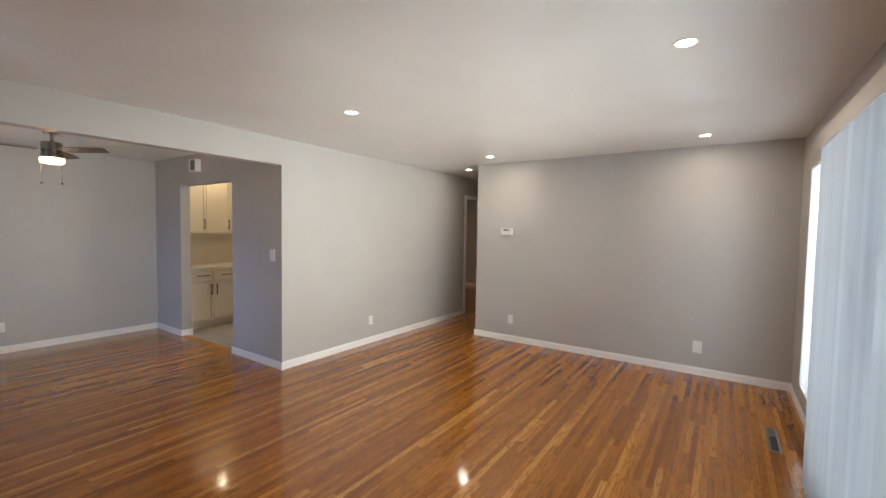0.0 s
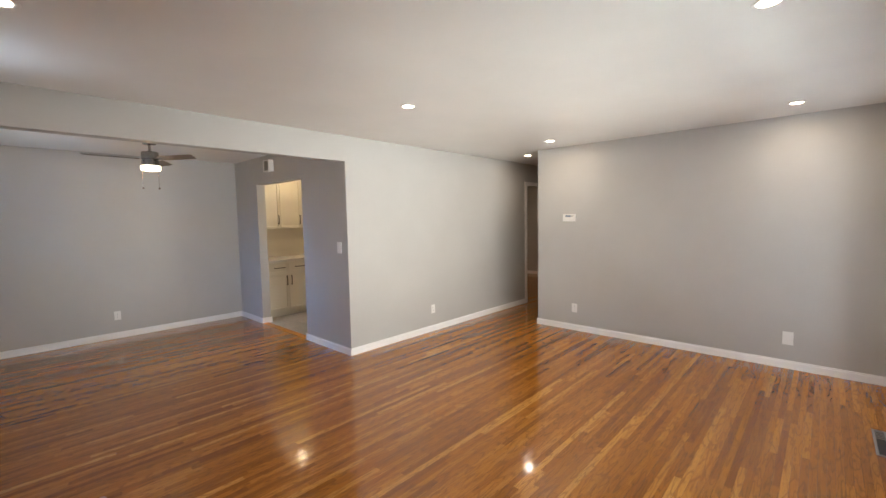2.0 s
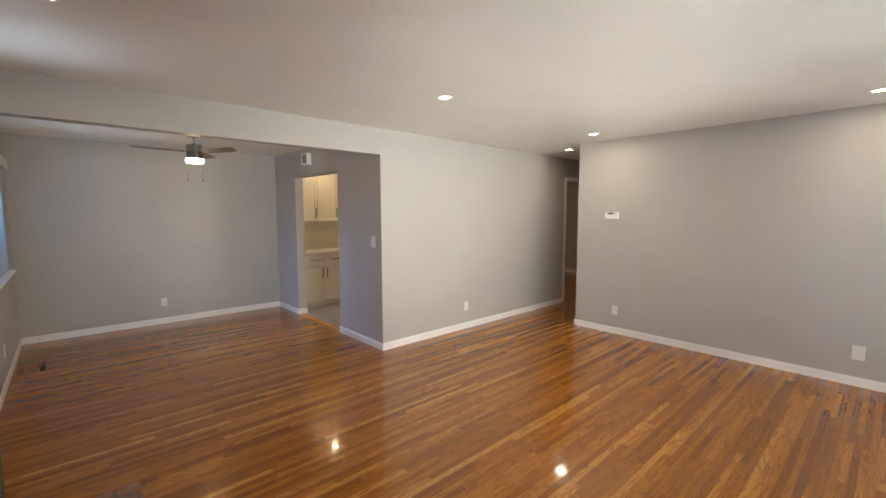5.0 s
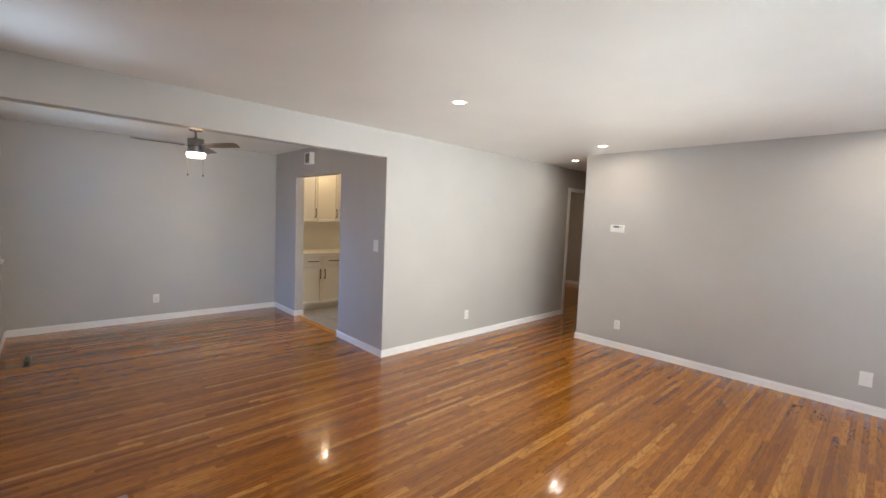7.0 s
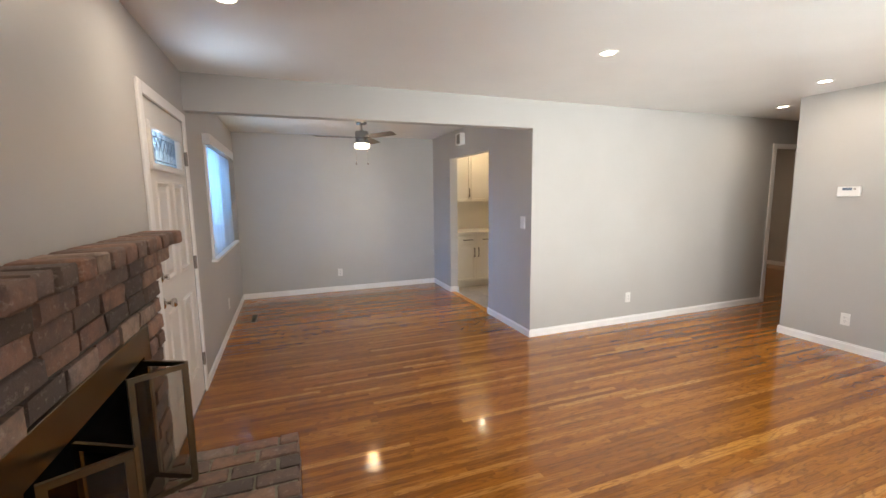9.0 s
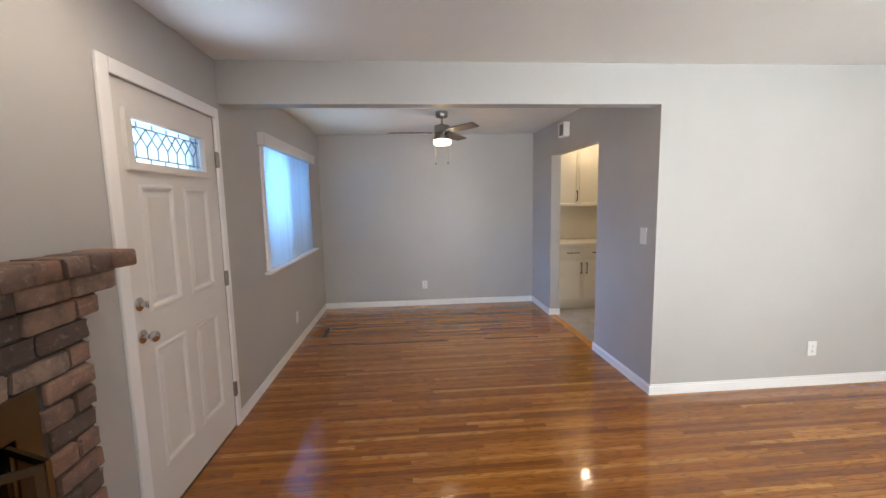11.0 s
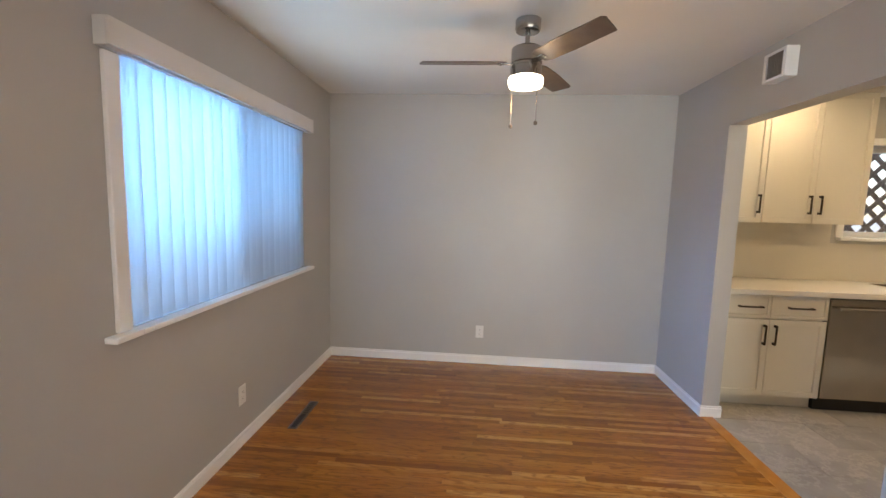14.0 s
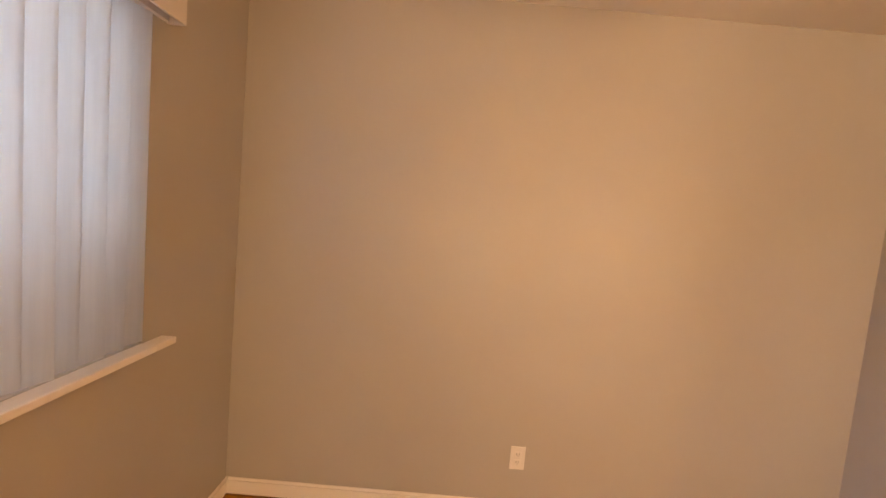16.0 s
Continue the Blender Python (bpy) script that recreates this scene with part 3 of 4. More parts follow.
window("window_1", (0.0, NY0), (0, 1, 0), (1, 0, 0), NY1 - NY0, NZ0, NZ1, True, "white sliding window of the dining room")
window("window_2", (TX0, W0), (1, 0, 0), (0, 1, 0), TX1 - TX0, TZ0, TZ1, False, "tall white window beside the patio door")
window("patio_door", (SX0, W0), (1, 0, 0), (0, 1, 0), SX1 - SX0, 0.0, SZ, False, "white sliding glass patio door")
casing("window_sill", [(-0.08, 0.055, NY0 - 0.0, NY1 + 0.0, NZ0 - 0.026, NZ0 - 0.002), (0.0005, 0.055, NY0 - 0.125, NY0 - 0.0005, NZ0 - 0.026, NZ0 - 0.002),
                       (0.0005, 0.055, NY1 + 0.0005, NY1 + 0.10, NZ0 - 0.026, NZ0 - 0.002)],
       "white painted window stool")
casing("window_trim", [(0, 0.02, NY0 - 0.075, NY0 - 0.012, NZ0, 1.99)], "white side casing of the dining window")
vertical_blind((0.0, NY0 + 0.004, 0), (0, 1, 0), (1, 0, 0), 1.636, 2.0, 0.950, 11, (0.062, 0.098, 0.10, 0.083, 1.998, -0.004), "vertical blinds", M_SHEER, 0.004, width=0.0835)
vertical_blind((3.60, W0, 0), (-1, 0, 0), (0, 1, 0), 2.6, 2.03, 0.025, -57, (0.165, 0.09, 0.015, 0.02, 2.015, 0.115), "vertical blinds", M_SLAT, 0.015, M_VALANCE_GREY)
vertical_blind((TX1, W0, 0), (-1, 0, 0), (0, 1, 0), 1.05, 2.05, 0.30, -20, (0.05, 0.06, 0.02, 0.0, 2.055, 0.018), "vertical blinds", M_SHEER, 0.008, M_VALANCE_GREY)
casing("window_sill_tall", [(TX0 - 0.02, TX1 + 0.02, W0, W0 + 0.03, TZ0 - 0.022, TZ0 - 0.002)], "thin white window sill")


# ---- recessed lamps and small wall fixtures ----
def recessed_light():
    ob = thing("recessed_light", (0, 0, H), "round white recessed ceiling light, lit", "ceiling light", "recessed lights")
    part("trim_ring", lathe(bmesh.new(), [(0.044, -0.001), (0.050, -0.005), (0.062, -0.005), (0.067, 0.0), (0.044, 0.0), (0.044, -0.001)], (0, 0, H)), M_CEIL, ob, "white trim ring", True)
    part("lens", lathe(bmesh.new(), [(0.0, -0.002), (0.0435, -0.002), (0.0435, -0.0005), (0.0, -0.0005)], (0, 0, H)), M_LED, ob, "glowing lens")
    return ob


first = recessed_light()
first.location = (LAMPS[0][0], LAMPS[0][1], H)
# the fixture at (8.6, 1.4) is invented to go with the added back-room lamp
for lx, ly in LAMPS[1:] + [(5.9, -0.545), (8.6, 1.4)] + KITCHEN_LAMPS:
    copy_thing(first, pose(lx, ly, H))


def plate(name, at, turn, wide, high, kind, label, category, group=""):
    """A wall plate that is built facing +y... and turned onto its wall."""
    ob = thing(name, (0, 0, 0), label, category, group)
    part("cover_plate", box(bmesh.new(), -wide / 2, wide / 2, 0, 0.006, -high / 2, high / 2, 0.002, 2), M_PLASTIC, ob)
    if kind == "outlet":
        for s in (-1, 1):
            bm = B(-0.0165, 0.0165, 0.006, 0.0085, s * 0.02 - 0.0135, s * 0.02 + 0.0135, bevel=0.001)
            so = part("socket", bm, M_PLASTIC, ob)
            part("slots", boxes((-0.0075, -0.0055, 0.0082, 0.0089, s * 0.02 - 0.001, s * 0.02 + 0.007), (0.0055, 0.0075, 0.0082, 0.0089, s * 0.02 - 0.001, s * 0.02 + 0.007),
                                (-0.002, 0.002, 0.0082, 0.0089, s * 0.02 - 0.009, s * 0.02 - 0.005)), M_BLACK, so)
    elif kind == "switch":
        part("rocker", B(-0.0165, 0.0165, 0.006, 0.0095, -0.033, 0.033, bevel=0.002), M_PLASTIC, ob)
    else:
        part("jack", B(-0.009, 0.009, 0.006, 0.009, -0.009, 0.009, bevel=0.001), M_PLASTIC, ob)
    ob.matrix_world = pose(*at, 0, 0, turn)
    return ob


plate("wall_outlet", (4.354, 0, 0.302), 180, 0.072, 0.116, "outlet", "white duplex outlet on the long partition wall", "outlet", "outlets")
plate("wall_outlet", (XE, -1.446, 0.30), 90, 0.072, 0.116, "outlet", "white duplex outlet below the thermostat", "outlet", "outlets")
plate("wall_plate", (XE, -3.64, 0.30), 90, 0.084, 0.128, "jack", "larger white wall plate with cable jack", "wall plate")
plate("wall_outlet", (1.427, W1, 0.304), 180, 0.072, 0.116, "outlet", "white duplex outlet on the dining wall", "outlet", "outlets")
plate("wall_outlet", (0, 1.53, 0.306), -90, 0.072, 0.116, "outlet", "white duplex outlet under the dining window", "outlet", "outlets")
plate("light_switch", (XK, 0.163, 1.213), 90, 0.085, 0.128, "switch", "white rocker light switch beside the dining opening", "switch")


def thermostat():
    ob = thing("thermostat", (XE, -1.37, 1.50), "white wall thermostat with a small grey display", "thermostat")
    part("case", B(XE - 0.028, XE, -1.455, -1.285, 1.455, 1.548, bevel=0.006, seg=2), M_PLASTIC, ob)
    part("display", B(XE - 0.0295, XE - 0.0275, -1.398, -1.325, 1.512, 1.536), M_LEAD, ob, "dark grey display")
    part("button", B(XE - 0.031, XE - 0.027, -1.425, -1.408, 1.516, 1.532, bevel=0.001), M_REGISTER, ob)


thermostat()


def chime():
    ob = thing("door_chime", (XK, 1.77, 2.29), "white box with a grey louvred face above the kitchen doorway", "door chime")
    x0, y0, y1, z0, z1 = XK - 0.066, 1.695, 1.868, 2.205, 2.36
    bm = boxes((x0, XK, y0, y1, z1 - 0.014, z1), (x0, XK, y0, y1, z0, z0 + 0.014), (x0, XK, y0, y0 + 0.022, z0 + 0.014, z1 - 0.014), (x0, XK, y1 - 0.02, y1, z0 + 0.014, z1 - 0.014))
    part("case", bm, M_PLASTIC, ob)
    part("backing", B(XK - 0.03, XK - 0.001, y0 + 0.03, y1 - 0.02, z0 + 0.014, z1 - 0.014), M_REGISTER, ob, "grey backing")
    for i in range(9):
        y = y0 + 0.03 + i * 0.0135
        part("louvre", B(x0 + 0.004, XK - 0.03, y, y + 0.006, z0 + 0.014, z1 - 0.014), M_REGISTER, ob)


chime()


def register(at, long_x, length, wide, mat):
    """A floor register: a flat metal frame with a dark slot of cross louvres."""
    ob = thing("floor_register", (at[0], at[1], 0.0), "grey metal floor register set in the oak floor", "floor register", "floor registers")
    l, w = (length / 2, wide / 2) if long_x else (wide / 2, length / 2)
    b = 0.013
    bm = boxes((-l, l, -w, -w + b, 0.0005, 0.005), (-l, l, w - b, w, 0.0005, 0.005), (-l, -l + b, -w + b, w - b, 0.0005, 0.005), (l - b, l, -w + b, w - b, 0.0005, 0.005))
    bmesh.ops.translate(bm, vec=(at[0], at[1], 0), verts=bm.verts)
    part("rim", bm, mat, ob)
    part("slot", B(at[0] - l + b, at[0] + l - b, at[1] - w + b, at[1] + w - b, 0.0003, 0.0012), M_BLACK, ob, "dark open slot")
    n = 14
    for i in range(n):
        u = -1 + 2 * (i + 0.5) / n
        if u < (0.25 if long_x else 0.0):
            continue
        if long_x:
            p = (at[0] + u * (l - b) - 0.004, at[0] + u * (l - b) + 0.004, at[1] - w + b, at[1] + w - b)
        else:
            p = (at[0] - l + b, at[0] + l - b, at[1] + u * (w - b) - 0.004, at[1] + u * (w - b) + 0.004)
        part("louvre", B(*p, 0.0013, 0.0042), mat, ob)


register((4.265, -4.195), True, 0.42, 0.072, M_REGISTER)
register((0.222, 1.9), False, 0.37, 0.062, M_REGISTER_DARK)


# ---- ceiling fan ----
def ceiling_fan():
    c = (1.595, 1.57)
    fan = thing("ceiling_fan", (*c, H), "brushed nickel ceiling fan with three dark blades and a lit lamp", "ceiling fan")
    part("canopy", lathe(bmesh.new(), [(0.0, H), (0.066, H), (0.066, H - 0.045), (0.060, H - 0.058), (0.02, H - 0.064), (0.0, H - 0.064)], (*c, 0)), M_NICKEL, fan, "", True)
    part("downrod", lathe(bmesh.new(), [(0.0, 2.385), (0.0125, 2.385), (0.0125, 2.315), (0.02, 2.312), (0.02, 2.295), (0.0, 2.295)], (*c, 0)), M_NICKEL, fan, "", True)
    part("motor_housing", lathe(bmesh.new(), [(0.0, 2.30), (0.075, 2.30), (0.081, 2.294), (0.081, 2.222), (0.076, 2.218), (0.076, 2.206), (0.083, 2.202), (0.083, 2.15), (0.0, 2.15)], (*c, 0)), M_NICKEL, fan, "", True)
    part("lamp_shade", lathe(bmesh.new(), [(0.0, 2.149), (0.088, 2.149), (0.091, 2.142), (0.091, 2.116), (0.085, 2.103), (0.06, 2.097), (0.0, 2.095)], (*c, 0)), M_SHADE, fan, "glowing opal glass drum", True)
    for k in range(3):
        bm = bmesh.new()
        outline = [(0.105, -0.045), (0.14, -0.058), (0.30, -0.064), (0.56, -0.056), (0.575, -0.04), (0.545, 0.058), (0.30, 0.06), (0.14, 0.052), (0.105, 0.04)]
        top = [bm.verts.new((x, y, 0.003)) for x, y in outline]
        low = [bm.verts.new((x, y, -0.003)) for x, y in outline]
        bm.faces.new(top)
        bm.faces.new(list(reversed(low)))
        for i in range(len(outline)):
            bm.faces.new((low[i], low[(i + 1) % len(outline)], top[(i + 1) % len(outline)], top[i]))
        m = pose(*c, 2.225, 0, 0, FAN_TURN + 120 * k) @ pose(0, 0, 0, -12, 0, 0)
        bmesh.ops.transform(bm, matrix=m, verts=bm.verts)
        blade = part("blade", bm, M_BLADE, fan, "grey-brown wooden blade")
        bm = B(0.07, 0.15, -0.018, 0.018, -0.009, -0.004, bevel=0.002)
        for y in (-0.01, 0.01):
            lathe(bm, [(0.0, -0.012), (0.005, -0.012), (0.005, -0.009), (0.0, -0.009)], (0.135, y, 0), 8)
        bmesh.ops.transform(bm, matrix=m, verts=bm.verts)
        part("bracket", bm, M_NICKEL, blade, "nickel blade bracket")
    for x, y, z in ((1.53, 1.645, 1.912), (1.648, 1.50, 1.905)):
        bm = bmesh.new()
        rod(bm, (x, y, z), (x, y, 2.18), 0.0016, 6)
        n = 40
        for i in range(n):
            bmesh.ops.create_icosphere(bm, subdivisions=1, radius=0.0025, matrix=Matrix.Translation((x, y, z + (2.18 - z) * i / n)))
        ch = part("pull_chain", bm, M_NICKEL, fan, "beaded pull chain")
        part("chain_knob", lathe(bmesh.new(), [(0.0, -0.012), (0.008, -0.010), (0.0105, 0.0), (0.008, 0.009), (0.0, 0.012)], (x, y, z), 14), M_BRONZE, ch, "dark round knob", True)


FAN_TURN = 60
ceiling_fan()


# ---- kitchen ----
def shaker(bm, x0, x1, z0, z1, y, rail=0.055):
    """A shaker front facing -y: a frame round a sunk panel."""
    box(bm, x0, x1, y, y + 0.019, z0, z1)
    bm.faces.ensure_lookup_table()
    face = min(bm.faces, key=lambda f: f.calc_center_median().y)
    bmesh.ops.inset_region(bm, faces=[face], thickness=rail, depth=0.0)
    bmesh.ops.inset_region(bm, faces=[face], thickness=0.004, depth=-0.009)
    return bm


def bar_handle(parent, x, y, z, length, upright):
    bm = bmesh.new()
    h = length / 2
    d = 0.006
    if upright:
        box(bm, x - d, x + d, y - 0.032, y - 0.022, z - h, z + h, 0.002)
        for zz in (z - h + 0.008, z + h - 0.008):
            box(bm, x - d, x + d, y - 0.022, y - 0.0003, zz - 0.008, zz + 0.008)
    else:
        box(bm, x - h, x + h, y - 0.032, y - 0.022, z - d, z + d, 0.002)
        for xx in (x - h + 0.008, x + h - 0.008):
            box(bm, xx - 0.008, xx + 0.008, y - 0.022, y - 0.0003, z - d, z + d)
    return part("handle", bm, M_PULL, parent, "dark bronze bar pull")


def kitchen():
    yb, yu = 2.45, 2.715
    base = thing("base_cabinet", (3.56, 2.75, 0), "cream shaker base cabinet with two drawers and two doors", "cabinet")
    part("body", B(3.155, 3.955, yb + 0.045, W1, 0.10, 0.872), M_CABINET, base)
    part("toe_kick", B(3.155, 3.955, yb + 0.075, W1, -0.003, 0.099), M_CABINET, base)
    for x0, x1, side in ((3.157, 3.555, 1), (3.559, 3.953, -1)):
        d = part("door", shaker(bmesh.new(), x0, x1, 0.103, 0.69, yb), M_CABINET, base)
        bar_handle(d, (x1 - 0.035) if side > 0 else (x0 + 0.035), yb, 0.575, 0.15, True)
        w = part("drawer", shaker(bmesh.new(), x0, x1, 0.70, 0.868, yb, 0.03), M_CABINET, base)
        bar_handle(w, (x0 + x1) / 2 + (0.05 if side > 0 else 0.0), yb, 0.785, 0.17, False)
    dw = thing("dishwasher", (4.26, 2.75, 0), "stainless steel dishwasher under the counter", "dishwasher")
    part("body", B(3.962, 4.558, yb + 0.03, W1, 0.10, 0.868), M_BLACK, dw)
    part("door", B(3.964, 4.556, yb - 0.004, yb + 0.028, 0.105, 0.862, bevel=0.006, seg=2), M_STEEL, dw, "brushed steel front")
    bm = bmesh.new()
    rod(bm, (4.0, yb - 0.045, 0.80), (4.52, yb - 0.045, 0.80), 0.011, 14)
    for x in (4.03, 4.49):
        rod(bm, (x, yb - 0.045, 0.80), (x, yb - 0.003, 0.80), 0.007)
    part("handle", bm, M_STEEL, dw, "", True)
    part("toe_kick", B(3.964, 4.556, yb + 0.05, W1, -0.003, 0.098), M_BLACK, dw, "black toe kick")
    sinkb = thing("sink_cabinet", (5.0, 2.75, 0), "cream shaker sink cabinet", "cabinet")
    part("body", B(4.565, 6.29, yb + 0.021, W1, 0.10, 0.872), M_CABINET, sinkb)
    part("toe_kick", B(4.565, 6.29, yb + 0.075, W1, -0.003, 0.099), M_CABINET, sinkb)
    for x0, x1 in ((4.567, 4.997), (5.001, 5.43), (5.434, 5.86), (5.864, 6.288)):
        d = part("door", shaker(bmesh.new(), x0, x1, 0.103, 0.868, yb), M_CABINET, sinkb)
        bar_handle(d, x0 + 0.035, yb, 0.72, 0.15, True)
    bm = boxes((3.152, 4.62, yb - 0.022, W1 - 0.004, 0.875, 0.915), (4.62, 5.30, yb - 0.022, yb + 0.09, 0.875, 0.915), (4.62, 5.30, W1 - 0.11, W1 - 0.004, 0.875, 0.915),
               (5.30, 6.29, yb - 0.022, W1 - 0.004, 0.875, 0.915))
    tagged(part("worktop", bm, M_COUNTER, None), "white quartz worktop with a square edge", "worktop")
    sk = thing("kitchen_sink", (4.96, 2.73, 0.9), "stainless steel sink set in the worktop", "sink")
    bm = boxes((4.622, 5.298, yb + 0.092, W1 - 0.112, 0.874, 0.878), (4.622, 4.632, yb + 0.092, W1 - 0.112, 0.878, 0.918), (5.288, 5.298, yb + 0.092, W1 - 0.112, 0.878, 0.918),
               (4.632, 5.288, yb + 0.092, yb + 0.102, 0.878, 0.918), (4.632, 5.288, W1 - 0.122, W1 - 0.112, 0.878, 0.918))
    part("basin", bm, M_STEEL, sk)
    bm = bmesh.new()
    lathe(bm, [(0.0, 0.0), (0.028, 0.0), (0.024, 0.02), (0.014, 0.04), (0.012, 0.12), (0.0, 0.12)], (4.96, W1 - 0.06, 0.915), 16)
    rod(bm, (4.96, W1 - 0.06, 1.03), (4.96, W1 - 0.24, 1.06), 0.011)
    part("tap", bm, M_NICKEL, sk, "nickel tap", True)
    up = thing("wall_cabinet", (3.85, 2.87, 1.4), "cream shaker wall cabinet with bar pulls", "cabinet")
    part("body", B(3.155, 4.335, yu + 0.04, W1, 1.40, 2.39), M_CABINET, up)
    part("crown", B(3.155, 4.35, yu - 0.006, W1, 2.392, H - 0.001), M_CABINET, up)
    for x0, x1, hx in ((3.157, 3.586, 3.552), (3.592, 3.960, 3.925), (3.964, 4.333, 3.999)):
        d = part("door", shaker(bmesh.new(), x0, x1, 1.402, 2.388, yu), M_CABINET, up)
        bar_handle(d, hx, yu, 1.545, 0.145, True)
    setting("backsplash", boxes((3.155, 6.29, W1 - 0.004, W1 - 0.0005, 0.915, 1.235)), M_SPLASH, "cream tiled backsplash")
    setting("backsplash_upper", boxes((3.155, 4.36, W1 - 0.004, W1 - 0.0005, 1.235, 1.40)), M_SPLASH, "cream tiled backsplash")
    casing("kitchen_sill", [(4.40, 5.50, W1 - 0.055, W1 + 0.13, 1.262, 1.288)], "white kitchen window sill")
    window("window_3", (4.45, W1), (1, 0, 0), (0, -1, 0), 1.0, 1.29, 2.05, False, "white sliding window over the sink")
    casing("kitchen_window_trim", [(4.39, 4.449, W1 - 0.016, W1, 1.289, 2.10), (5.451, 5.51, W1 - 0.016, W1, 1.289, 2.10), (4.39, 5.51, W1 - 0.0165, W1, 2.051, 2.11)], "white window casing")
    lat = thing("lattice_screen", (4.9, 3.62, -0.25), "dark diagonal wooden lattice outside the kitchen window", "lattice")
    for s in (-1, 1):
        for i in range(24):
            x = 3.1 + i * 0.17
            bm = bmesh.new()
            box(bm, -1.45, 1.45, -0.005, 0.005, -0.022, 0.022)
            bmesh.ops.transform(bm, matrix=pose(x, 3.62 + s * 0.006, 1.2, 0, 45 * s, 0), verts=bm.verts)
            part("lath", bm, M_BLADE, lat)
    part("post", boxes((2.0, 2.08, 3.58, 3.66, -0.25, 2.3), (8.1, 8.18, 3.58, 3.66, -0.25, 2.3)), M_BLADE, lat)


kitchen()
setting("threshold_strip", B(XK - 0.004, XK + 0.078, KY0 + BT, KY1 - BT, -0.02, 0.004, bevel=0.003), M_STRIP, "oak threshold strip at the kitchen doorway")


# ---- fireplace ----
FR, FL = -1.395, -2.855      # right and left ends of the brickwork
FX = 0.095                   # brick face


def brick_mesh(l, d, h, seed):
    """A tumbled brick with rounded, slightly uneven edges, its length on y, depth on x, its centre at 0."""
    rr = random.Random(seed)
    bm = bmesh.new()
    box(bm, -d / 2, d / 2, -l / 2, l / 2, -h / 2, h / 2, min(0.010, h * 0.17), 2)
    for v in bm.verts:
        v.co += Vector((rr.uniform(-1, 1), rr.uniform(-1, 1), rr.uniform(-1, 1))) * 0.0040
    return mesh_of("brick", bm, M_BRICK, True)


BRICKS = {}


def brick(parent, x0, x1, y0, y1, z0, z1):
    """Lays one brick; alike sizes share one of a few meshes."""
    key = (round(x1 - x0, 3), round(y1 - y0, 3), round(z1 - z0, 3), random.randrange(4))
    if key not in BRICKS:
        BRICKS[key] = brick_mesh(key[1], key[0], key[2], hash(key[3]) + len(BRICKS))
    ob = new("brick", BRICKS[key])
    ob.parent = parent
    ob.matrix_parent_inverse = Matrix.Translation(-parent.location)
    ob.matrix_basis = pose((x0 + x1) / 2 + random.uniform(-0.003, 0.004), (y0 + y1) / 2, (z0 + z1) / 2, random.uniform(-0.8, 0.8), random.uniform(-0.8, 0.8), random.uniform(-0.8, 0.8))
    return ob


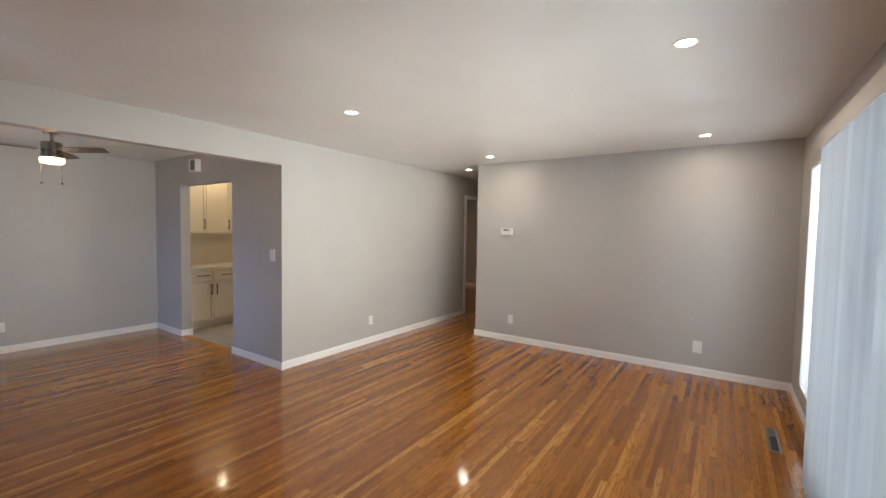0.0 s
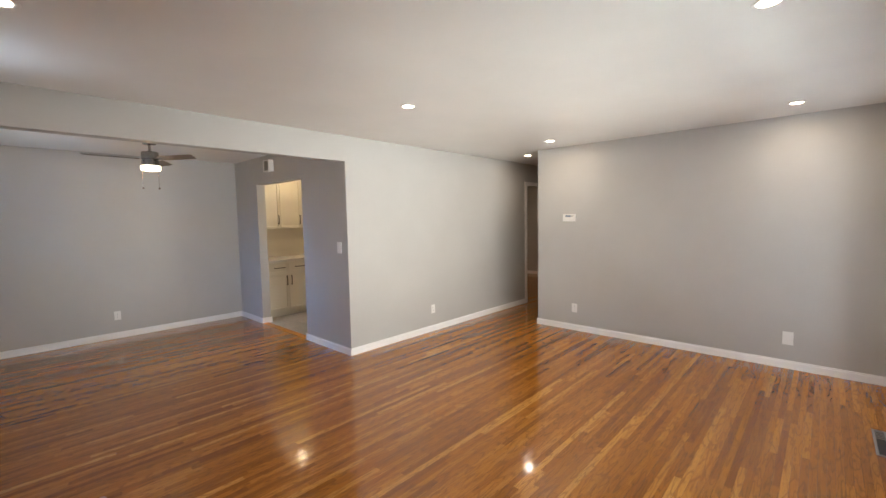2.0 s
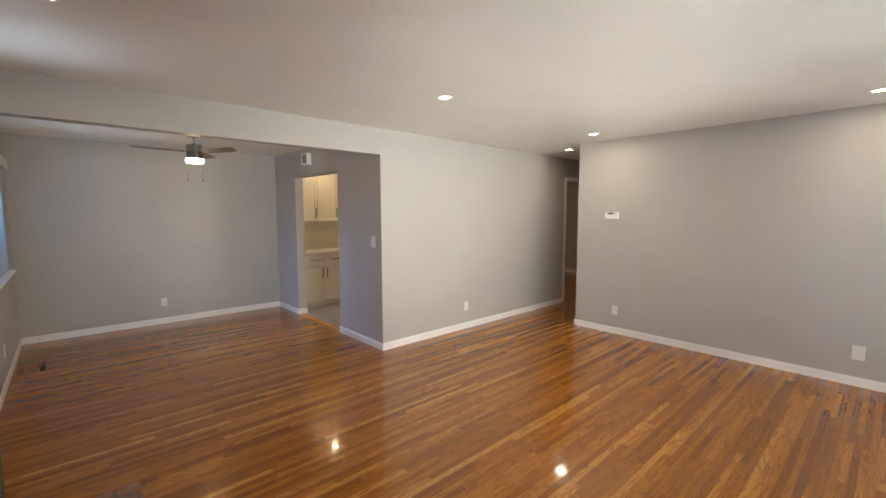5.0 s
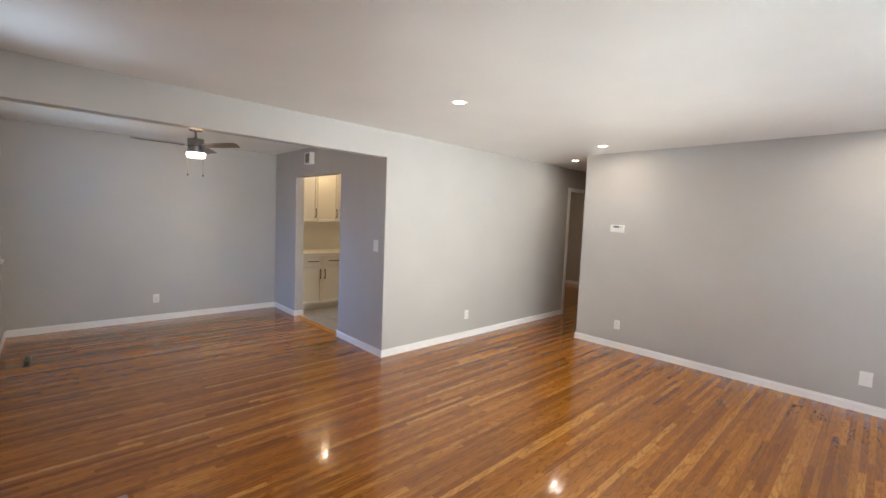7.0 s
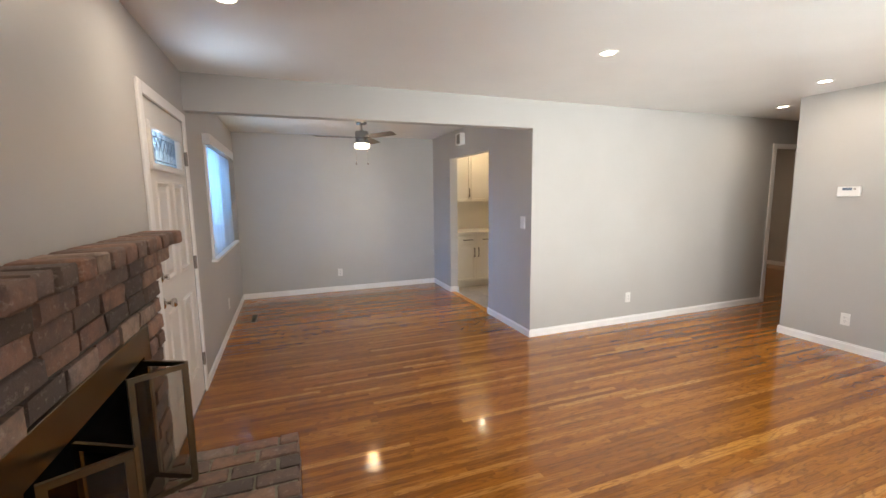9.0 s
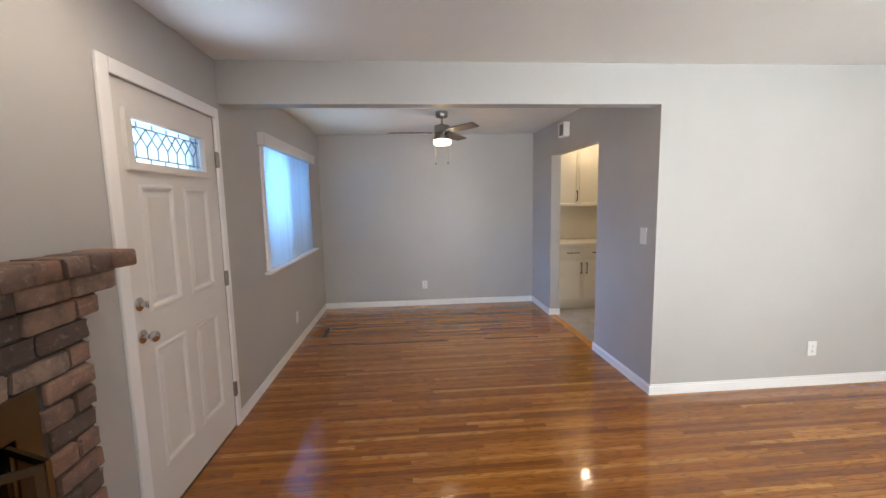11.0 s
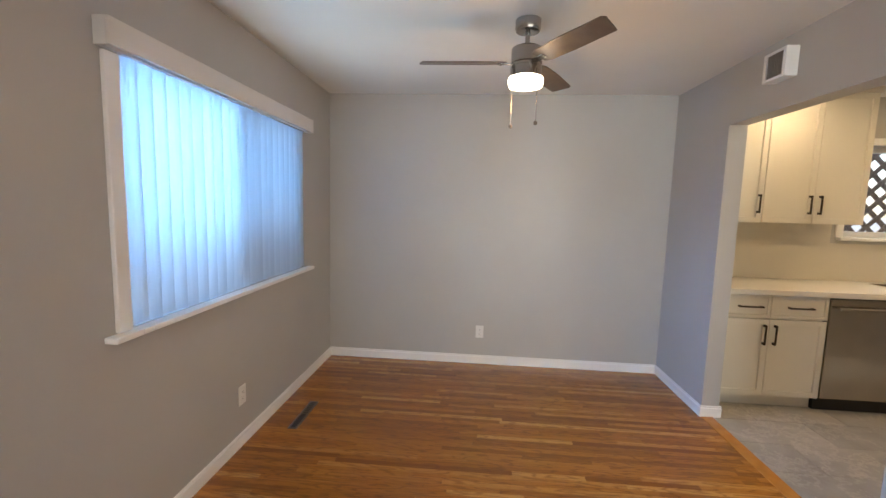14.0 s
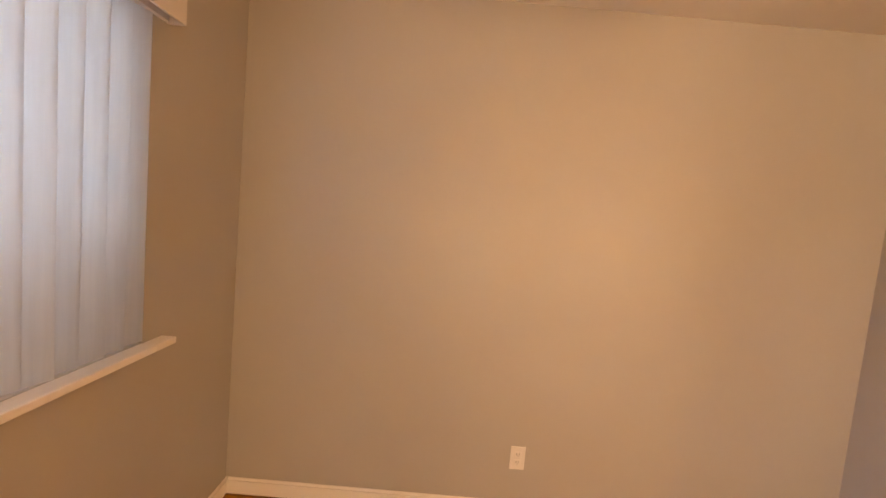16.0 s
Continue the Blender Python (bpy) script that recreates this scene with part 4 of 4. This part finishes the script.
def fireplace():
    fp = thing("fireplace", (0.1, -2.125, 0.0), "used-brick fireplace with a corbelled mantel and raised hearth", "fireplace")
    oy0, oy1, oz = -2.63, -1.62, 0.986
    core = boxes((0.0005, FX - 0.013, FL + 0.012, oy0, 0, 1.29), (0.0005, FX - 0.013, oy1, FR - 0.012, 0, 1.29), (0.0005, FX - 0.013, oy0, oy1, oz, 1.29))
    part("mortar_core", core, M_MORTAR, fp, "dark grey mortar")
    pitch, h = 0.0785, 0.069
    z_top = 1.290
    for c in range(14):
        z1 = z_top - c * pitch
        z0 = z1 - h
        if z0 < 0.24:
            break
        grow = (0.115, 0.045)[c] if c < 2 else 0.0
        proud = (0.035, 0.010)[c] if c < 2 else 0.0
        lo, hi = FL - grow, FR + grow
        y = hi
        first_len = 0.20 if c % 2 == 0 else 0.10
        k = 0
        while y > lo + 0.03:
            ln = min(first_len if k == 0 else 0.20, y - lo)
            a, b = y - ln + 0.010, y
            y -= ln
            k += 1
            if z0 < oz - 0.01:
                if b > oy1 and a < oy1:
                    a = oy1 + 0.002
                elif a < oy0 and b > oy0:
                    b = oy0 - 0.002
                elif oy0 <= a and b <= oy1:
                    continue
            if b - a < 0.03:
                continue
            brick(fp, 0.004, FX + proud + random.uniform(-0.004, 0.004), a, b, z0, z1)
    y = -1.222
    while y > -3.03:
        w = random.choice((0.102, 0.108, 0.114))
        brick(fp, 0.002, 0.168 + random.uniform(-0.006, 0.006), y - w + 0.010, y, 1.294, 1.357)
        y -= w
    # hearth
    hz, hy0, hy1, hx = 0.245, FL, -1.402, 0.672
    part("hearth_core", B(0.0005, hx - 0.014, hy0 + 0.012, hy1 - 0.012, 0.0, hz - 0.008), M_SAND, fp, "sandy grey mortar bed")
    rows = int((hy1 - hy0) / 0.103)
    for r in range(rows):
        b = hy1 - r * 0.103
        x = hx
        ln = 0.2 if r % 2 else 0.105
        while x > 0.11:
            xa = max(x - ln + 0.012, 0.1)
            if x - xa > 0.03:
                brick(fp, xa, x, b - 0.091, b, hz - 0.055, hz + random.uniform(-0.002, 0.002))
            x -= ln
            ln = 0.206
    for c in range(2):
        z1 = hz - 0.064 - c * 0.077
        y = hy1
        while y > hy0 + 0.05:
            ln = 0.2 if (c or y < hy1) else 0.1
            brick(fp, hx - 0.09, hx - 0.001, max(y - ln + 0.01, hy0), y, z1 - 0.066, z1)
            y -= ln
        x = hx - 0.1
        while x > 0.05:
            brick(fp, max(x - 0.19, 0.02), x, hy1 - 0.09, hy1 - 0.001, z1 - 0.066, z1)
            x -= 0.2
    # firebox
    back = -0.52
    for name, row in (("back_panel", (back - 0.06, back, oy0 - 0.06, oy1 + 0.06, hz - 0.06, oz + 0.06)),
                      ("side_panel", (back, -0.0005, oy0 + 0.0005, oy0 + 0.02, hz + 0.02, oz - 0.02)), ("side_panel", (back, -0.0005, oy1 - 0.02, oy1 - 0.0005, hz + 0.02, oz - 0.02)),
                      ("firebox_floor", (back, -0.0005, oy0 + 0.0005, oy1 - 0.0005, hz + 0.0005, hz + 0.02)), ("smoke_shelf", (back, -0.0005, oy0 + 0.0005, oy1 - 0.0005, oz - 0.02, oz - 0.0005))):
        part(name, B(*row), M_SOOT, fp, "soot-black firebox lining")
    # brass surround
    bx0, bx1 = 0.06, 0.10
    iy0, iy1, iz = -2.545, -1.705, 0.868
    bm = ring(bmesh.new(), bx0, bx1, (oy0, oy1, hz, oz), (iy0, iy1, 0.352, iz))
    bmesh.ops.bevel(bm, geom=list(bm.edges), offset=0.002, segments=1, affect="EDGES")
    part("surround", bm, M_BRASS, fp, "aged brass surround")

    def leaf(ya, xa, yb, xb):
        a, b = Vector((xa, ya, 0)), Vector((xb, yb, 0))
        d = (b - a)
        m = Matrix(((d.normalized().x, -d.normalized().y, 0, xa), (d.normalized().y, d.normalized().x, 0, ya), (0, 0, 1, 0), (0, 0, 0, 1)))
        L, z0, z1, f = d.length, 0.358, 0.866, 0.02
        bm = ring(bmesh.new(), -0.006, 0.006, (0, L, z0, z1), (f, L - f, z0 + f, z1 - f))
        bmesh.ops.transform(bm, matrix=Matrix(((0, 1, 0, 0), (1, 0, 0, 0), (0, 0, 1, 0), (0, 0, 0, 1))), verts=bm.verts)
        bmesh.ops.transform(bm, matrix=m, verts=bm.verts)
        g = part("glass_door", bm, M_BRASS, fp, "folded glass door leaf in a brass frame")
        bm = B(f - 0.004, L - f + 0.004, -0.002, 0.002, z0 + f - 0.004, z1 - f + 0.004)
        bmesh.ops.transform(bm, matrix=m, verts=bm.verts)
        part("pane", bm, M_SMOKE, g, "smoked glass")

    leaf(-1.735, 0.104, -1.812, 0.272)
    leaf(-1.826, 0.274, -1.925, 0.104)
    leaf(-2.515, 0.104, -2.438, 0.272)
    leaf(-2.424, 0.274, -2.335, 0.108)


fireplace()


# ---- kitchen floor tiles ----
def kitchen_tiles():
    shared, x0, y0, tw, td = {}, XK + 0.082, 0.125, 0.61, 0.305
    for r in range(math.ceil((W1 - y0) / td)):
        x = x0 - (tw / 2 if r % 2 else 0)
        while x < 6.29:
            a, b = max(x, x0), min(x + tw, 6.295)
            c, d = y0 + r * td, min(y0 + (r + 1) * td, W1)
            x += tw
            key = (round(b - a, 3), round(d - c, 3))
            if min(key) < 0.02:
                continue
            if key not in shared:
                w, h = key[0] / 2 - 0.0014, key[1] / 2 - 0.0014
                shared[key] = mesh_of("tile", B(-w, w, -h, h, -0.006, 0.0, bevel=0.0009), M_STONE)
            ob = new("tile", shared[key])
            ob.parent = kitchen_floor
            ob.matrix_basis = pose((a + b) / 2, (c + d) / 2, -0.0035)


kitchen_tiles()


# ---- oak strip floor ----
def oak_floor():
    fl = setting("floor", boxes((-0.0, XK + 0.07, W0, W1, -0.06, -0.014), (XK + 0.07, 10.05, W0, 0.0, -0.06, -0.014), (HX0 - 0.6, 10.05, 0.0, W1, -0.06, -0.014)), M_BLACK,
                 "glossy oak strip floor")
    rr = random.Random(5)
    pw, near, rest = 0.0385, [], []
    lens = (0.4, 0.6, 0.8, 1.0, 1.3, 1.7)
    rows = int(round((W1 - W0) / pw))
    for r in range(rows):
        y0 = W0 + r * pw
        end = XK + 0.0 if y0 > -0.0 else (XE + 0.0 if y0 + pw < -0.9 else 10.05)
        x = -rr.uniform(0, 0.8)
        while x < end:
            ln = rr.choice(lens)
            a, b = max(x, 0.0), min(x + ln, end)
            x += ln
            if b - a < 0.002:
                continue
            tilt = rr.uniform(-1, 1)
            row = (a, b, y0, min(y0 + pw, W1), tilt)
            if 0.6 < a < 2.4 and -2.4 < y0 < 2.0 and len(near) < 290:
                near.append(row)
            else:
                rest.append(row)
    for r in range(int((W1 - 0.12) / pw)):
        y0 = 0.0 + r * pw
        rest.append((HX0 - 0.5, 10.05, y0, y0 + pw, 0.0))
    shared = {}
    for a, b, y0, y1, tilt in near:
        key = (round(b - a, 2), round(y1 - y0, 3))
        if key not in shared:
            bm = bmesh.new()
            l, w = (b - a) / 2 - 0.0003, (y1 - y0) / 2 - 0.0004
            box(bm, -l, l, -w, w, -0.012, 0.0)
            shared[key] = mesh_of("floor_plank", bm, M_PLANK)
        ob = new("floor_plank", shared[key])
        ob.parent = fl
        ob.matrix_basis = pose((a + b) / 2, (y0 + y1) / 2, 0.0, tilt * 0.26, 0, 0)
    vs, fs = [], []
    for a, b, y0, y1, tilt in rest:
        k = len(vs)
        a, b, y0, y1 = a + 0.0003, b - 0.0003, y0 + 0.0004, y1 - 0.0004
        t = tilt * 0.000085
        vs += [(a, y0, -0.012), (b, y0, -0.012), (b, y1, -0.012), (a, y1, -0.012), (a, y0, -t), (b, y0, -t), (b, y1, t), (a, y1, t)]
        fs += [(k + 4, k + 5, k + 6, k + 7), (k, k + 1, k + 5, k + 4), (k + 1, k + 2, k + 6, k + 5), (k + 2, k + 3, k + 7, k + 6), (k + 3, k, k + 4, k + 7)]
    me = bpy.data.meshes.new("floor_planks")
    me.from_pydata(vs, [], fs)
    me.materials.append(M_PLANKS)
    ob = new("floor_planks", me)
    ob.parent = fl
    tagged(ob, "remaining oak floor strips", kind="stuff")


oak_floor()
